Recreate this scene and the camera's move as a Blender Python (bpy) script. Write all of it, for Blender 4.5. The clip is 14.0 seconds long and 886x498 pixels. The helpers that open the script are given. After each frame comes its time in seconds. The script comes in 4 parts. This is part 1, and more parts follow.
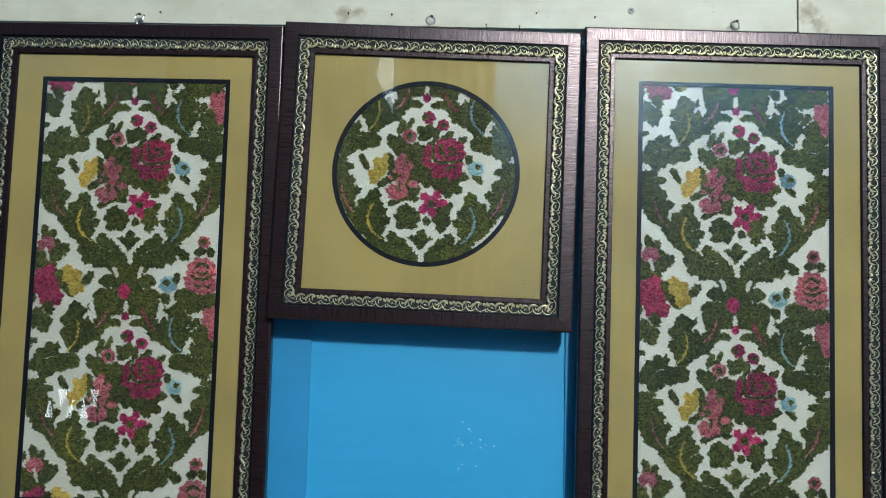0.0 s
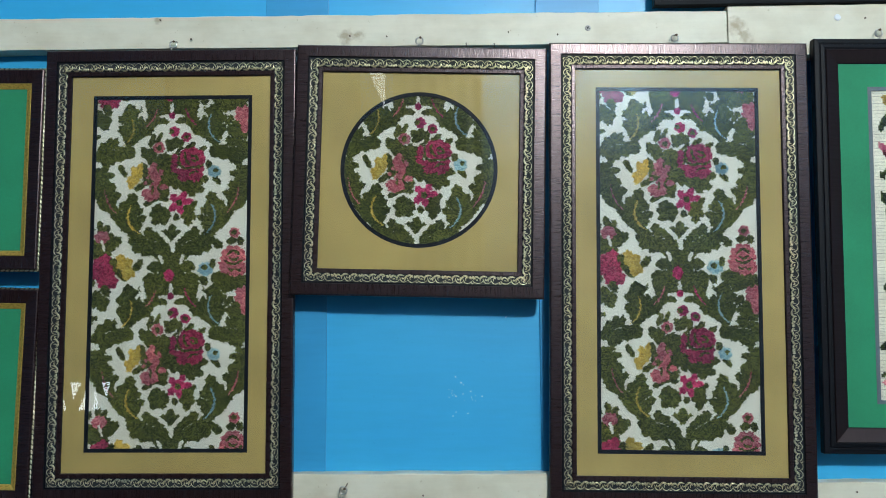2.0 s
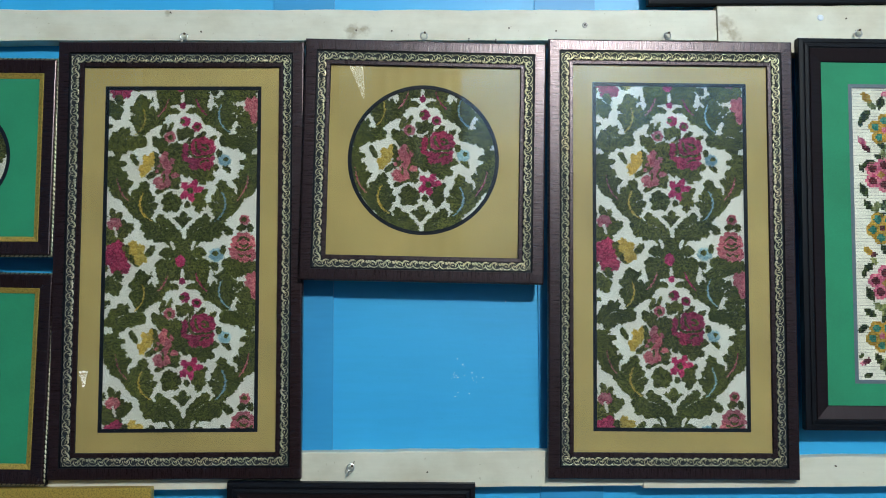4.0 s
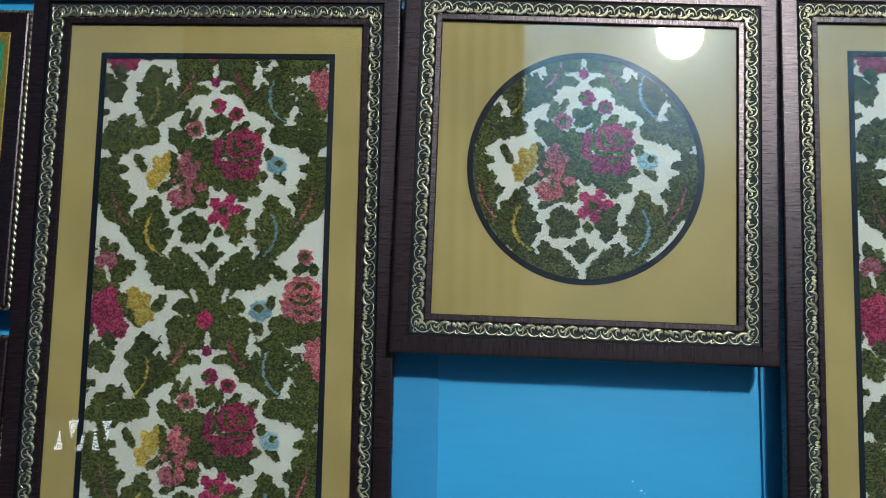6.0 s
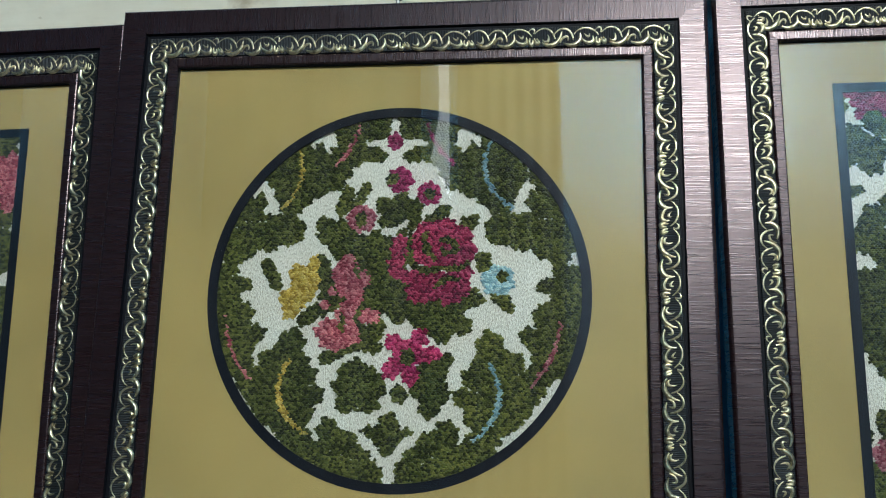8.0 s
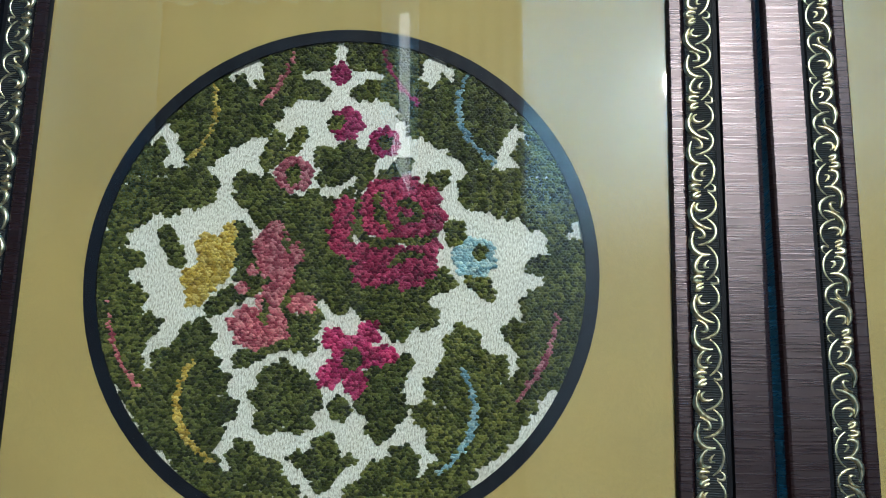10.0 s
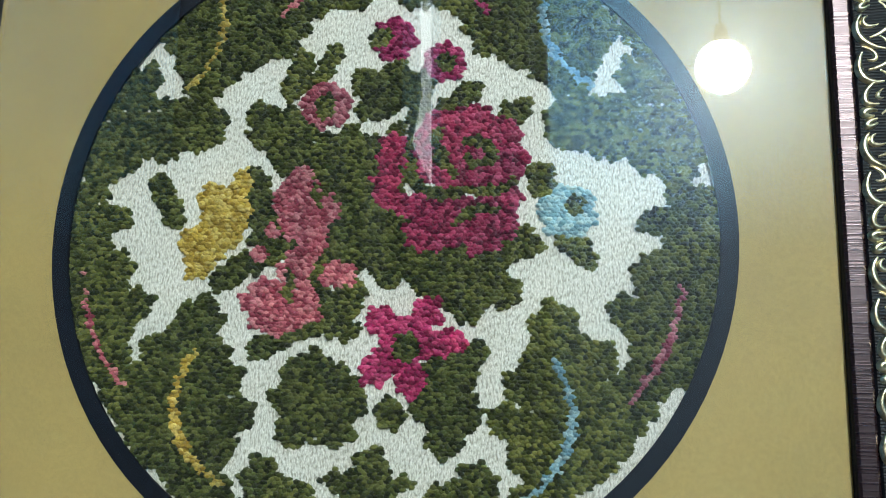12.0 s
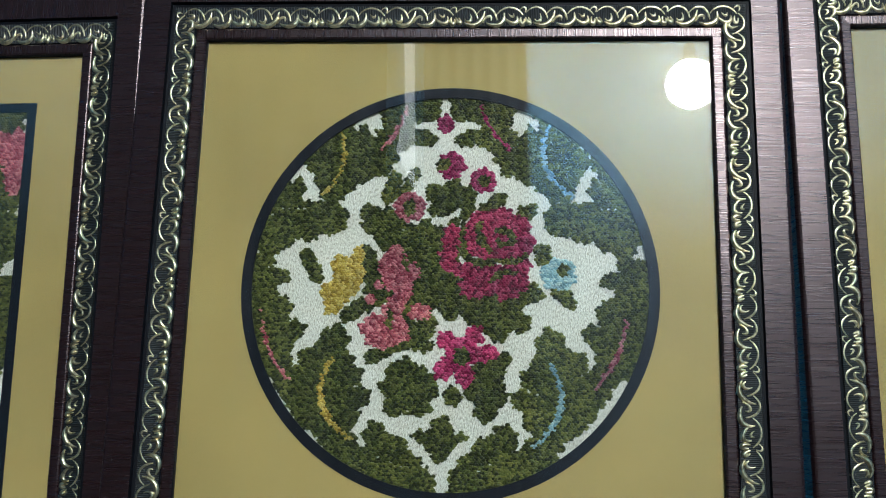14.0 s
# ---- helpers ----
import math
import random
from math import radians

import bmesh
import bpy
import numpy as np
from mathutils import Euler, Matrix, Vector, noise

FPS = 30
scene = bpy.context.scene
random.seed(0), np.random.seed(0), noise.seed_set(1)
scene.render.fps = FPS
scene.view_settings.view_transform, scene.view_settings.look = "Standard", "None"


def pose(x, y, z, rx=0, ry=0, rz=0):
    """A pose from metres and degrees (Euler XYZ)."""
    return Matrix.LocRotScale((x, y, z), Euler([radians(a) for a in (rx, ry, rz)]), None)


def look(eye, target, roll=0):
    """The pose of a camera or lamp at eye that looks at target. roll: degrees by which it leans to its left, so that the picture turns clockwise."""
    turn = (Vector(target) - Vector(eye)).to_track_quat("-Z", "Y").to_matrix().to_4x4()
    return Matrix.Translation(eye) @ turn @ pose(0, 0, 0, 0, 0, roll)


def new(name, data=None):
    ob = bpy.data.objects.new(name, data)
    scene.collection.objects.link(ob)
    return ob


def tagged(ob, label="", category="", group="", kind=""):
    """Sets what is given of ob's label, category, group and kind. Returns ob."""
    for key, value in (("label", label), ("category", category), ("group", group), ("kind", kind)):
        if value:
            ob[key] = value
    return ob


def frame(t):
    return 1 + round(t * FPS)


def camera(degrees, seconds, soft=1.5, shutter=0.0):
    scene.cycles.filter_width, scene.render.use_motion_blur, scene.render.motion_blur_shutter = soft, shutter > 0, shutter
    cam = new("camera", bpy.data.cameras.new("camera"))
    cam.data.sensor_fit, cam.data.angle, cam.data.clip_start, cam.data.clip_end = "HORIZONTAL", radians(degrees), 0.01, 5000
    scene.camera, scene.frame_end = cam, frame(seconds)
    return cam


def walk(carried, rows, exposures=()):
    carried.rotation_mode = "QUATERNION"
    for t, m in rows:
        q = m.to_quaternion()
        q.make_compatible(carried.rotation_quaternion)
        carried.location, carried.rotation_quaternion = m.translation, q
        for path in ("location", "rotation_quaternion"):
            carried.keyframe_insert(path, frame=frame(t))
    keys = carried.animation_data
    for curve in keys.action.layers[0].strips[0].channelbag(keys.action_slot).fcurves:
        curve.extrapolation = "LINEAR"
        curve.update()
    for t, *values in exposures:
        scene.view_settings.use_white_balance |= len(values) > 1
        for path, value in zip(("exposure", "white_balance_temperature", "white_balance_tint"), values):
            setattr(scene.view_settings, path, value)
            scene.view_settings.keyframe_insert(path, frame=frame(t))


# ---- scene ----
cam = camera(54.5, 14.0, soft=1.0)
PATH = [
    (0, (0.022, -0.031, 1.483), (-0.028, 1.96, 1.668), 1.3),
    (0.5, (0.025, -0.032, 1.478), (-0.025, 1.958, 1.671), 1.0),
    (1, (0.008, -0.042, 1.476), (-0.052, 1.949, 1.658), 0.7),
    (1.5, (-0.003, -0.095, 1.473), (-0.052, 1.897, 1.644), -0.2),
    (2, (0.031, -0.234, 1.454), (-0.007, 1.759, 1.617), -0.3),
    (2.2, (0.005, -0.293, 1.467), (0.009, 1.704, 1.58), -0.3),
    (4.3, (-0.018, -0.282, 1.437), (0.013, 1.711, 1.594), -0.3),
    (4.5, (0.015, -0.222, 1.433), (-0.013, 1.768, 1.628), 0.2),
    (5, (-0.036, -0.057, 1.47), (-0.068, 1.933, 1.668), 0.5),
    (5.5, (-0.114, 0.082, 1.478), (-0.155, 2.068, 1.71), 0.6),
    (6, (-0.1422, 0.182, 1.4927), (-0.1925, 2.162, 1.7284), 0.8),
    (6.5, (-0.1217, 0.233, 1.5066), (-0.1679, 2.211, 1.7910), 0.2),
    (7, (-0.0816, 0.311, 1.5397), (-0.1270, 2.277, 1.8396), 0),
    (7.5, (-0.0194, 0.408, 1.5852), (-0.0559, 2.377, 1.9335), -0.3),
    (7.7, (0.059, 0.451, 1.594), (-0.173, 2.401, 1.971), -0.2),
    (9.8, (0.045, 0.624, 1.608), (-0.067, 2.581, 2.005), 0.1),
    (10, (0.044, 0.63, 1.609), (-0.085, 2.589, 1.991), 0.1),
    (10.5, (0.0415, 0.653, 1.5995), (-0.1041, 2.608, 1.9956), 0.2),
    (11, (0.034, 0.67, 1.608), (-0.11, 2.63, 1.98), 0.2),
    (11.5, (0.0288, 0.689, 1.6069), (-0.1468, 2.647, 1.9752), 0.1),
    (12, (0.0172, 0.723, 1.6128), (-0.1573, 2.678, 1.9841), -0),
    (12.5, (0.0120, 0.740, 1.6178), (-0.1707, 2.697, 1.9808), 0.1),
    (13, (0.0195, 0.7225, 1.6170), (-0.1597, 2.6805, 1.9829), -0.1),
    (13.5, (0.0115, 0.647, 1.6114), (-0.1594, 2.610, 1.9923), -0.4),
    (14, (-0.0012, 0.535, 1.6049), (-0.1207, 2.502, 1.9739), -0.1),
]
EXPOSURES = ((0, -0.04), (2, 0.0), (4.5, 0.03), (5.5, -0.08), (6.5, -0.1), (7.5, -0.1), (10, 0.05), (12.5, 0.2), (14, 0.06))
walk(cam, [(t, look(eye, target, roll)) for t, eye, target, roll in PATH], EXPOSURES)

# ---- light ----
world = bpy.data.worlds.new("world")
scene.world = world
world.use_nodes = True
world.node_tree.nodes["Background"].inputs[0].default_value = (0.5, 0.6, 0.8, 1)
world.node_tree.nodes["Background"].inputs[1].default_value = 0.02
BULB = (0.805, -1.906, 2.905)
BULB_GLOW = 800.0
WINDOW_GLOW = 9.0


WALL_Y = 1.046
BOARD_Y = 1.019

# ---- materials ----
class Mat:
    """A small builder of node materials."""

    def __init__(self, name, rough=0.6, metal=0.0):
        self.m = bpy.data.materials.new(name)
        self.m.use_nodes = True
        self.t = self.m.node_tree
        self.b = self.t.nodes["Principled BSDF"]
        self.b.inputs["Roughness"].default_value = rough
        self.b.inputs["Metallic"].default_value = metal

    def node(self, kind, **values):
        n = self.t.nodes.new(kind)
        for key, v in values.items():
            n.inputs[key.replace("_", " ")].default_value = v
        return n

    def link(self, a, b):
        self.t.links.new(a, b)

    def coords(self, scale=(1, 1, 1), space="Object", turn=(0, 0, 0)):
        c = self.t.nodes.new("ShaderNodeTexCoord")
        p = self.t.nodes.new("ShaderNodeMapping")
        p.inputs["Scale"].default_value = scale
        p.inputs["Rotation"].default_value = turn
        self.link(c.outputs[space], p.inputs[0])
        return p.outputs[0]

    def noise(self, scale, co, detail=4.0, rough=0.55):
        n = self.node("ShaderNodeTexNoise", Scale=scale, Detail=detail, Roughness=rough)
        self.link(co, n.inputs["Vector"])
        return n.outputs["Fac"]

    def ramp(self, fac, *stops):
        r = self.t.nodes.new("ShaderNodeValToRGB")
        e = r.color_ramp.elements
        while len(e) < len(stops):
            e.new(0.5)
        for el, (p, c) in zip(e, stops):
            el.position, el.color = p, (*c, 1)
        self.link(fac, r.inputs[0])
        return r.outputs[0]

    def mix(self, fac, a, b, how="MIX"):
        n = self.t.nodes.new("ShaderNodeMix")
        n.data_type, n.blend_type = "RGBA", how
        for v, s in ((fac, n.inputs[0]), (a, n.inputs[6]), (b, n.inputs[7])):
            if isinstance(v, (int, float)):
                s.default_value = v
            elif isinstance(v, tuple):
                s.default_value = (*v, 1)
            else:
                self.link(v, s)
        return n.outputs[2]

    def colour(self, out):
        self.link(out, self.b.inputs["Base Color"])

    def bump(self, fac, strength, distance):
        n = self.node("ShaderNodeBump", Strength=strength, Distance=distance)
        self.link(fac, n.inputs["Height"])
        old = self.b.inputs["Normal"].links
        if old:
            self.link(old[0].from_socket, n.inputs["Normal"])
        self.link(n.outputs[0], self.b.inputs["Normal"])


def foil_wood(name, dark, light, rough=0.36):
    """Dark wood-grain foil, its streaks lying across the rail."""
    m = Mat(name, rough)
    fine = m.noise(1.0, m.coords((1700, 60, 22)), 3)
    wide = m.noise(1.0, m.coords((260, 40, 9)), 3)
    c = m.ramp(fine, (0.35, dark), (0.68, light))
    m.colour(m.mix(0.45, c, m.ramp(wide, (0.3, dark), (0.75, light))))
    r = m.ramp(fine, (0.3, (rough + 0.12,) * 3), (0.7, (rough - 0.06,) * 3))
    m.link(r, m.b.inputs["Roughness"])
    m.bump(fine, 0.22, 0.0004)
    m.b.inputs["Specular Tint"].default_value = (1.0, 0.80, 0.82, 1)
    m.b.inputs["Specular IOR Level"].default_value = 0.65
    return m.m


def pile(name, *shades):
    """Velvet tufts: each tuft has its own shade, with slow drifts over the cloth."""
    m = Mat(name, 0.82)
    g = m.t.nodes.new("ShaderNodeNewGeometry")
    n = len(shades) - 1
    c = m.ramp(g.outputs["Random Per Island"], *[(0.1 + 0.8 * i / n, s) for i, s in enumerate(shades)])
    drift = m.noise(28, m.coords(), 3)
    c = m.mix(1.0, c, m.ramp(drift, (0.3, (0.66, 0.70, 0.70)), (0.7, (1.18, 1.12, 1.0))), "MULTIPLY")
    fleck = m.noise(260, m.coords((0.6, 1, 1)), 2)
    c = m.mix(1.0, c, m.ramp(fleck, (0.32, (0.80, 0.80, 0.80)), (0.68, (1.16, 1.16, 1.14))), "MULTIPLY")
    own = m.t.nodes.new("ShaderNodeObjectInfo")
    c = m.mix(1.0, c, m.ramp(own.outputs["Random"], (0.0, (0.74, 0.78, 0.80)), (1.0, (1.16, 1.12, 1.02))), "MULTIPLY")
    m.colour(c)
    m.b.inputs["Sheen Weight"].default_value = 0.12
    m.b.inputs["Sheen Roughness"].default_value = 0.5
    m.b.inputs["Specular IOR Level"].default_value = 0.25
    m.bump(m.noise(2200, m.coords((1, 1, 1)), 2), 0.9, 0.0007)
    return m.m


PILE = {
    "leaf": pile("green_pile", (0.022, 0.034, 0.009), (0.094, 0.122, 0.029), (0.200, 0.222, 0.064)),
    "crimson": pile("crimson_pile", (0.15, 0.008, 0.048), (0.42, 0.030, 0.125), (0.62, 0.10, 0.24)),
    "magenta": pile("magenta_pile", (0.24, 0.008, 0.075), (0.52, 0.030, 0.18), (0.72, 0.10, 0.29)),
    "pink": pile("pink_pile", (0.32, 0.05, 0.10), (0.60, 0.16, 0.24), (0.78, 0.32, 0.39)),
    "yellow": pile("yellow_pile", (0.42, 0.29, 0.05), (0.66, 0.49, 0.10), (0.78, 0.63, 0.22)),
    "blue": pile("pale_blue_pile", (0.20, 0.40, 0.56), (0.33, 0.55, 0.72), (0.50, 0.70, 0.82)),
}


def satin():
    """Off-white satin: short upright threads, lying unevenly, with a faint slant."""
    m = Mat("satin_weave", 0.5)
    a = m.noise(1.0, m.coords((1500, 1, 620), turn=(0, radians(9), 0)), 2, 0.5)
    b = m.noise(1.0, m.coords((2600, 1, 1300), turn=(0, radians(-14), 0)), 1, 0.5)
    c = m.ramp(a, (0.36, (0.46, 0.46, 0.38)), (0.50, (0.80, 0.79, 0.71)), (0.64, (0.92, 0.91, 0.85)))
    c = m.mix(1.0, c, m.ramp(b, (0.36, (0.78, 0.78, 0.76)), (0.6, (1.04, 1.04, 1.04))), "MULTIPLY")
    m.colour(m.mix(1.0, c, m.ramp(m.noise(40, m.coords(), 4), (0.3, (0.90, 0.90, 0.88)), (0.7, (1.0, 1.0, 1.0))), "MULTIPLY"))
    m.bump(a, 0.8, 0.0005)
    return m.m


def card(name, colour, grain=0.10):
    """Mat board: paper with faint mottling and fibres."""
    m = Mat(name, 0.75)
    a = m.ramp(m.noise(9, m.coords(), 5), (0.3, tuple(v * (1 - 1.6 * grain) for v in colour)), (0.7, tuple(v * (1 + grain) for v in colour)))
    b = m.ramp(m.noise(900, m.coords(), 2), (0.35, (0.9, 0.9, 0.9)), (0.65, (1.05, 1.05, 1.05)))
    m.colour(m.mix(1.0, a, b, "MULTIPLY"))
    m.bump(m.noise(1400, m.coords(), 2), 0.15, 0.0002)
    return m.m


def painted(name, colour, stain, rough=0.5, amount=0.5, scale=7.0):
    """Wall or board paint with brush drag, stains and small bumps."""
    m = Mat(name, rough)
    big = m.noise(scale, m.coords((1, 1, 1.6)), 6, 0.6)
    c = m.mix(m.ramp(big, (0.42, (0, 0, 0)), (0.75, (amount,) * 3)), colour, stain)
    drag = m.noise(1.0, m.coords((14, 160, 160)), 4)
    c = m.mix(1.0, c, m.ramp(drag, (0.3, (0.965, 0.965, 0.96)), (0.7, (1.015, 1.015, 1.015))), "MULTIPLY")
    specks = m.noise(170, m.coords(), 1)
    c = m.mix(m.ramp(specks, (0.74, (0, 0, 0)), (0.78, (0.55,) * 3)), c, stain)
    m.colour(c)
    m.bump(m.noise(60, m.coords(), 5), 0.25, 0.0012)
    m.bump(drag, 0.1, 0.0005)
    return m.m


def stained(m, spots, brown):
    """Brown blotches with ragged edges, each spot as x, z and size."""
    t = m.node_tree
    b = t.nodes["Principled BSDF"]
    for x, z, r in spots:
        c = t.nodes.new("ShaderNodeTexCoord")
        d = t.nodes.new("ShaderNodeVectorMath")
        d.operation = "DISTANCE"
        d.inputs[1].default_value = (x, BOARD_Y, z)
        n = t.nodes.new("ShaderNodeTexNoise")
        n.inputs["Scale"].default_value, n.inputs["Detail"].default_value = 130, 5
        add = t.nodes.new("ShaderNodeMath")
        add.operation = "MULTIPLY_ADD"
        add.inputs[1].default_value = 1.6 * r
        ramp = t.nodes.new("ShaderNodeValToRGB")
        ramp.color_ramp.elements[0].position, ramp.color_ramp.elements[0].color = r * 0.9, (0.75, 0.75, 0.75, 1)
        ramp.color_ramp.elements[1].position, ramp.color_ramp.elements[1].color = r * 1.7, (0, 0, 0, 1)
        mix = t.nodes.new("ShaderNodeMix")
        mix.data_type = "RGBA"
        mix.inputs[7].default_value = (*brown, 1)
        t.links.new(c.outputs["Object"], d.inputs[0])
        t.links.new(c.outputs["Object"], n.inputs["Vector"])
        t.links.new(n.outputs["Fac"], add.inputs[0])
        t.links.new(d.outputs["Value"], add.inputs[2])
        t.links.new(add.outputs[0], ramp.inputs[0])
        t.links.new(ramp.outputs[0], mix.inputs[0])
        t.links.new(b.inputs["Base Color"].links[0].from_socket, mix.inputs[6])
        t.links.new(mix.outputs[2], b.inputs["Base Color"])
    return m


def plain(name, colour, rough=0.5, metal=0.0, grain=0.12, scale=60):
    m = Mat(name, rough, metal)
    f = m.noise(scale, m.coords(), 4)
    m.colour(m.ramp(f, (0.3, tuple(v * (1 - grain) for v in colour)), (0.7, tuple(min(1, v * (1 + grain)) for v in colour))))
    m.bump(f, 0.12, 0.0004)
    return m.m


def ridged():
    m = Mat("ridged_ground", 0.5, 0.2)
    w = m.node("ShaderNodeTexWave", Scale=320.0, Distortion=0.3)
    m.link(m.coords(), w.inputs["Vector"])
    m.colour(m.ramp(w.outputs["Fac"], (0.2, (0.003, 0.004, 0.005)), (0.8, (0.022, 0.027, 0.028))))
    m.bump(w.outputs["Fac"], 0.7, 0.0004)
    return m.m


def gilt(name, bright, worn, rough=0.24):
    m = Mat(name, rough, 1.0)
    f = m.noise(420, m.coords(), 3)
    m.colour(m.ramp(f, (0.34, worn), (0.55, bright)))
    m.bump(m.noise(700, m.coords(), 2), 0.2, 0.0002)
    return m.m


def glass():
    m = Mat("pane_glass")
    t = m.t
    t.nodes.remove(m.b)
    clear = t.nodes.new("ShaderNodeBsdfTransparent")
    clear.inputs[0].default_value = (0.965, 0.98, 0.97, 1)
    sharp = m.node("ShaderNodeBsdfGlossy", Roughness=0.012)
    smear = m.node("ShaderNodeBsdfGlossy", Roughness=0.21)
    dirt = t.nodes.new("ShaderNodeMixShader")
    m.link(m.ramp(m.noise(7, m.coords(), 4), (0.35, (0.025,) * 3), (0.7, (0.085,) * 3)), dirt.inputs[0])
    m.link(sharp.outputs[0], dirt.inputs[1])
    m.link(smear.outputs[0], dirt.inputs[2])
    fres = m.node("ShaderNodeFresnel", IOR=1.5)
    mixer = t.nodes.new("ShaderNodeMixShader")
    m.link(fres.outputs[0], mixer.inputs[0])
    m.link(clear.outputs[0], mixer.inputs[1])
    m.link(dirt.outputs[0], mixer.inputs[2])
    m.link(mixer.outputs[0], t.nodes["Material Output"].inputs[0])
    return m.m


def glow(name, colour, strength):
    m = Mat(name)
    m.b.inputs["Base Color"].default_value = (*colour, 1)
    m.b.inputs["Emission Color"].default_value = (*colour, 1)
    m.b.inputs["Emission Strength"].default_value = strength
    return m.m


WOOD = foil_wood("dark_foil_wood", (0.003, 0.0018, 0.002), (0.023, 0.009, 0.0105), 0.27)
WOOD_PLAIN = foil_wood("near_black_wood", (0.008, 0.005, 0.006), (0.014, 0.009, 0.010), 0.45)
BLACK = plain("black_lacquer", (0.005, 0.006, 0.009), 0.5)
for m, level in ((BLACK, 0.12), (WOOD_PLAIN, 0.3)):
    m.node_tree.nodes["Principled BSDF"].inputs["Specular IOR Level"].default_value = level
RIDGED = ridged()
SILVER = gilt("antique_silver", (0.80, 0.70, 0.45), (0.32, 0.27, 0.16), 0.29)
GOLD = gilt("gold_leaf_edge", (0.70, 0.47, 0.10), (0.42, 0.27, 0.06), 0.4)
GOLD.node_tree.nodes["Principled BSDF"].inputs["Metallic"].default_value = 0.55
def dull(m, level):
    m.node_tree.nodes["Principled BSDF"].inputs["Specular IOR Level"].default_value = level
    return m


MAT_GOLD = card("olive_gold_mat", (0.435, 0.328, 0.118))
MAT_GREEN = card("green_mat", (0.015, 0.255, 0.115))
BORDER = dull(plain("navy_black_border", (0.007, 0.010, 0.017), 0.6, scale=300), 0.15)
BORDER_GREY = plain("grey_border", (0.10, 0.13, 0.15), 0.5, scale=300)
SATIN = satin()
GLASS = glass()
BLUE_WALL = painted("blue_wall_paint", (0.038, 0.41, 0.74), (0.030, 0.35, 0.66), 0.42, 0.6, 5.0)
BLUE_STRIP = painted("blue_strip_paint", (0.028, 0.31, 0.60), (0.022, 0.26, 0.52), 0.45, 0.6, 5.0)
CREAM = stained(painted("cream_board_paint", (0.72, 0.68, 0.54), (0.46, 0.39, 0.25), 0.5, 0.5, 11.0),
                ((-0.135, 1.874, 0.016), (-0.118, 1.879, 0.010), (-0.42, 1.904, 0.007), (0.443, 1.885, 0.018), (0.457, 1.868, 0.014)), (0.30, 0.22, 0.11))


def fading_wall():
    """Plaster pale blue above and dim below: light fall-off in the colour, softening the reflected veil."""
    m = Mat("two_tone_plaster", 0.75)
    sep = m.t.nodes.new("ShaderNodeSeparateXYZ")
    m.link(m.coords(), sep.inputs[0])
    n = m.noise(6, m.coords(), 5)
    k = m.t.nodes.new("ShaderNodeMath")
    k.operation = "MULTIPLY_ADD"
    k.inputs[1].default_value = 0.35
    m.link(n, k.inputs[0])
    m.link(sep.outputs["Z"], k.inputs[2])
    f = m.t.nodes.new("ShaderNodeMapRange")
    f.inputs["From Min"].default_value, f.inputs["From Max"].default_value = 2.60, 3.45
    m.link(k.outputs[0], f.inputs["Value"])
    m.colour(m.mix(f.outputs["Result"], (0.05, 0.09, 0.13), (0.32, 0.70, 0.96)))
    return m.m


FADING_WALL = fading_wall()
DIM = painted("dim_blue_plaster", (0.06, 0.14, 0.22), (0.04, 0.10, 0.17), 0.7, 0.4, 2.0)
PALE = painted("pale_plaster", (0.80, 0.84, 0.87), (0.66, 0.72, 0.77), 0.7, 0.4, 2.0)
FLOOR = plain("cement_floor", (0.14, 0.13, 0.12), 0.6, scale=5)
CURTAIN = plain("dark_curtain_cloth", (0.035, 0.04, 0.05), 0.85, scale=20)
STEEL = plain("zinc_steel", (0.55, 0.54, 0.50), 0.3, 1.0, 0.25, 300)
DULL_STEEL = plain("dull_steel", (0.42, 0.40, 0.36), 0.55, 0.3, 0.25, 300)
RUST = plain("rusty_nail", (0.10, 0.065, 0.04), 0.6, 0.5, 0.4, 500)
CANVAS = plain("ribbed_canvas", (0.80, 0.77, 0.66), 0.8)


# ---- building helpers ----
def mesh_of(name, verts, faces, mats, index=None, smooth=False):
    me = bpy.data.meshes.new(name)
    me.from_pydata([tuple(v) for v in verts], [], [tuple(f) for f in faces])
    for m in mats:
        me.materials.append(m)
    if index is not None:
        me.polygons.foreach_set("material_index", index)
    if smooth:
        me.polygons.foreach_set("use_smooth", [True] * len(me.polygons))
    me.update()
    return me


def tri_mesh(name, verts, tris, mat):
    """A large triangle mesh from arrays, smooth shaded."""
    me = bpy.data.meshes.new(name)
    n = len(tris)
    me.vertices.add(len(verts))
    me.vertices.foreach_set("co", np.ascontiguousarray(verts, dtype=np.float32).ravel())
    me.loops.add(3 * n)
    me.loops.foreach_set("vertex_index", np.ascontiguousarray(tris, dtype=np.int32).ravel())
    me.polygons.add(n)
    me.polygons.foreach_set("loop_start", np.arange(0, 3 * n, 3, dtype=np.int32))
    me.polygons.foreach_set("use_smooth", np.ones(n, dtype=bool))
    me.materials.append(mat)
    me.update(calc_edges=True)
    return me


def part(name, bm, material, parent, label=""):
    me = bpy.data.meshes.new(name)
    bm.to_mesh(me)
    bm.free()
    if material:
        me.materials.append(material)
    return child(name, me, parent, label)


def child(name, me, parent, label="", m=None):
    ob = new(name, me)
    ob.parent = parent
    if m is not None:
        ob.matrix_local = m
    return tagged(ob, label)


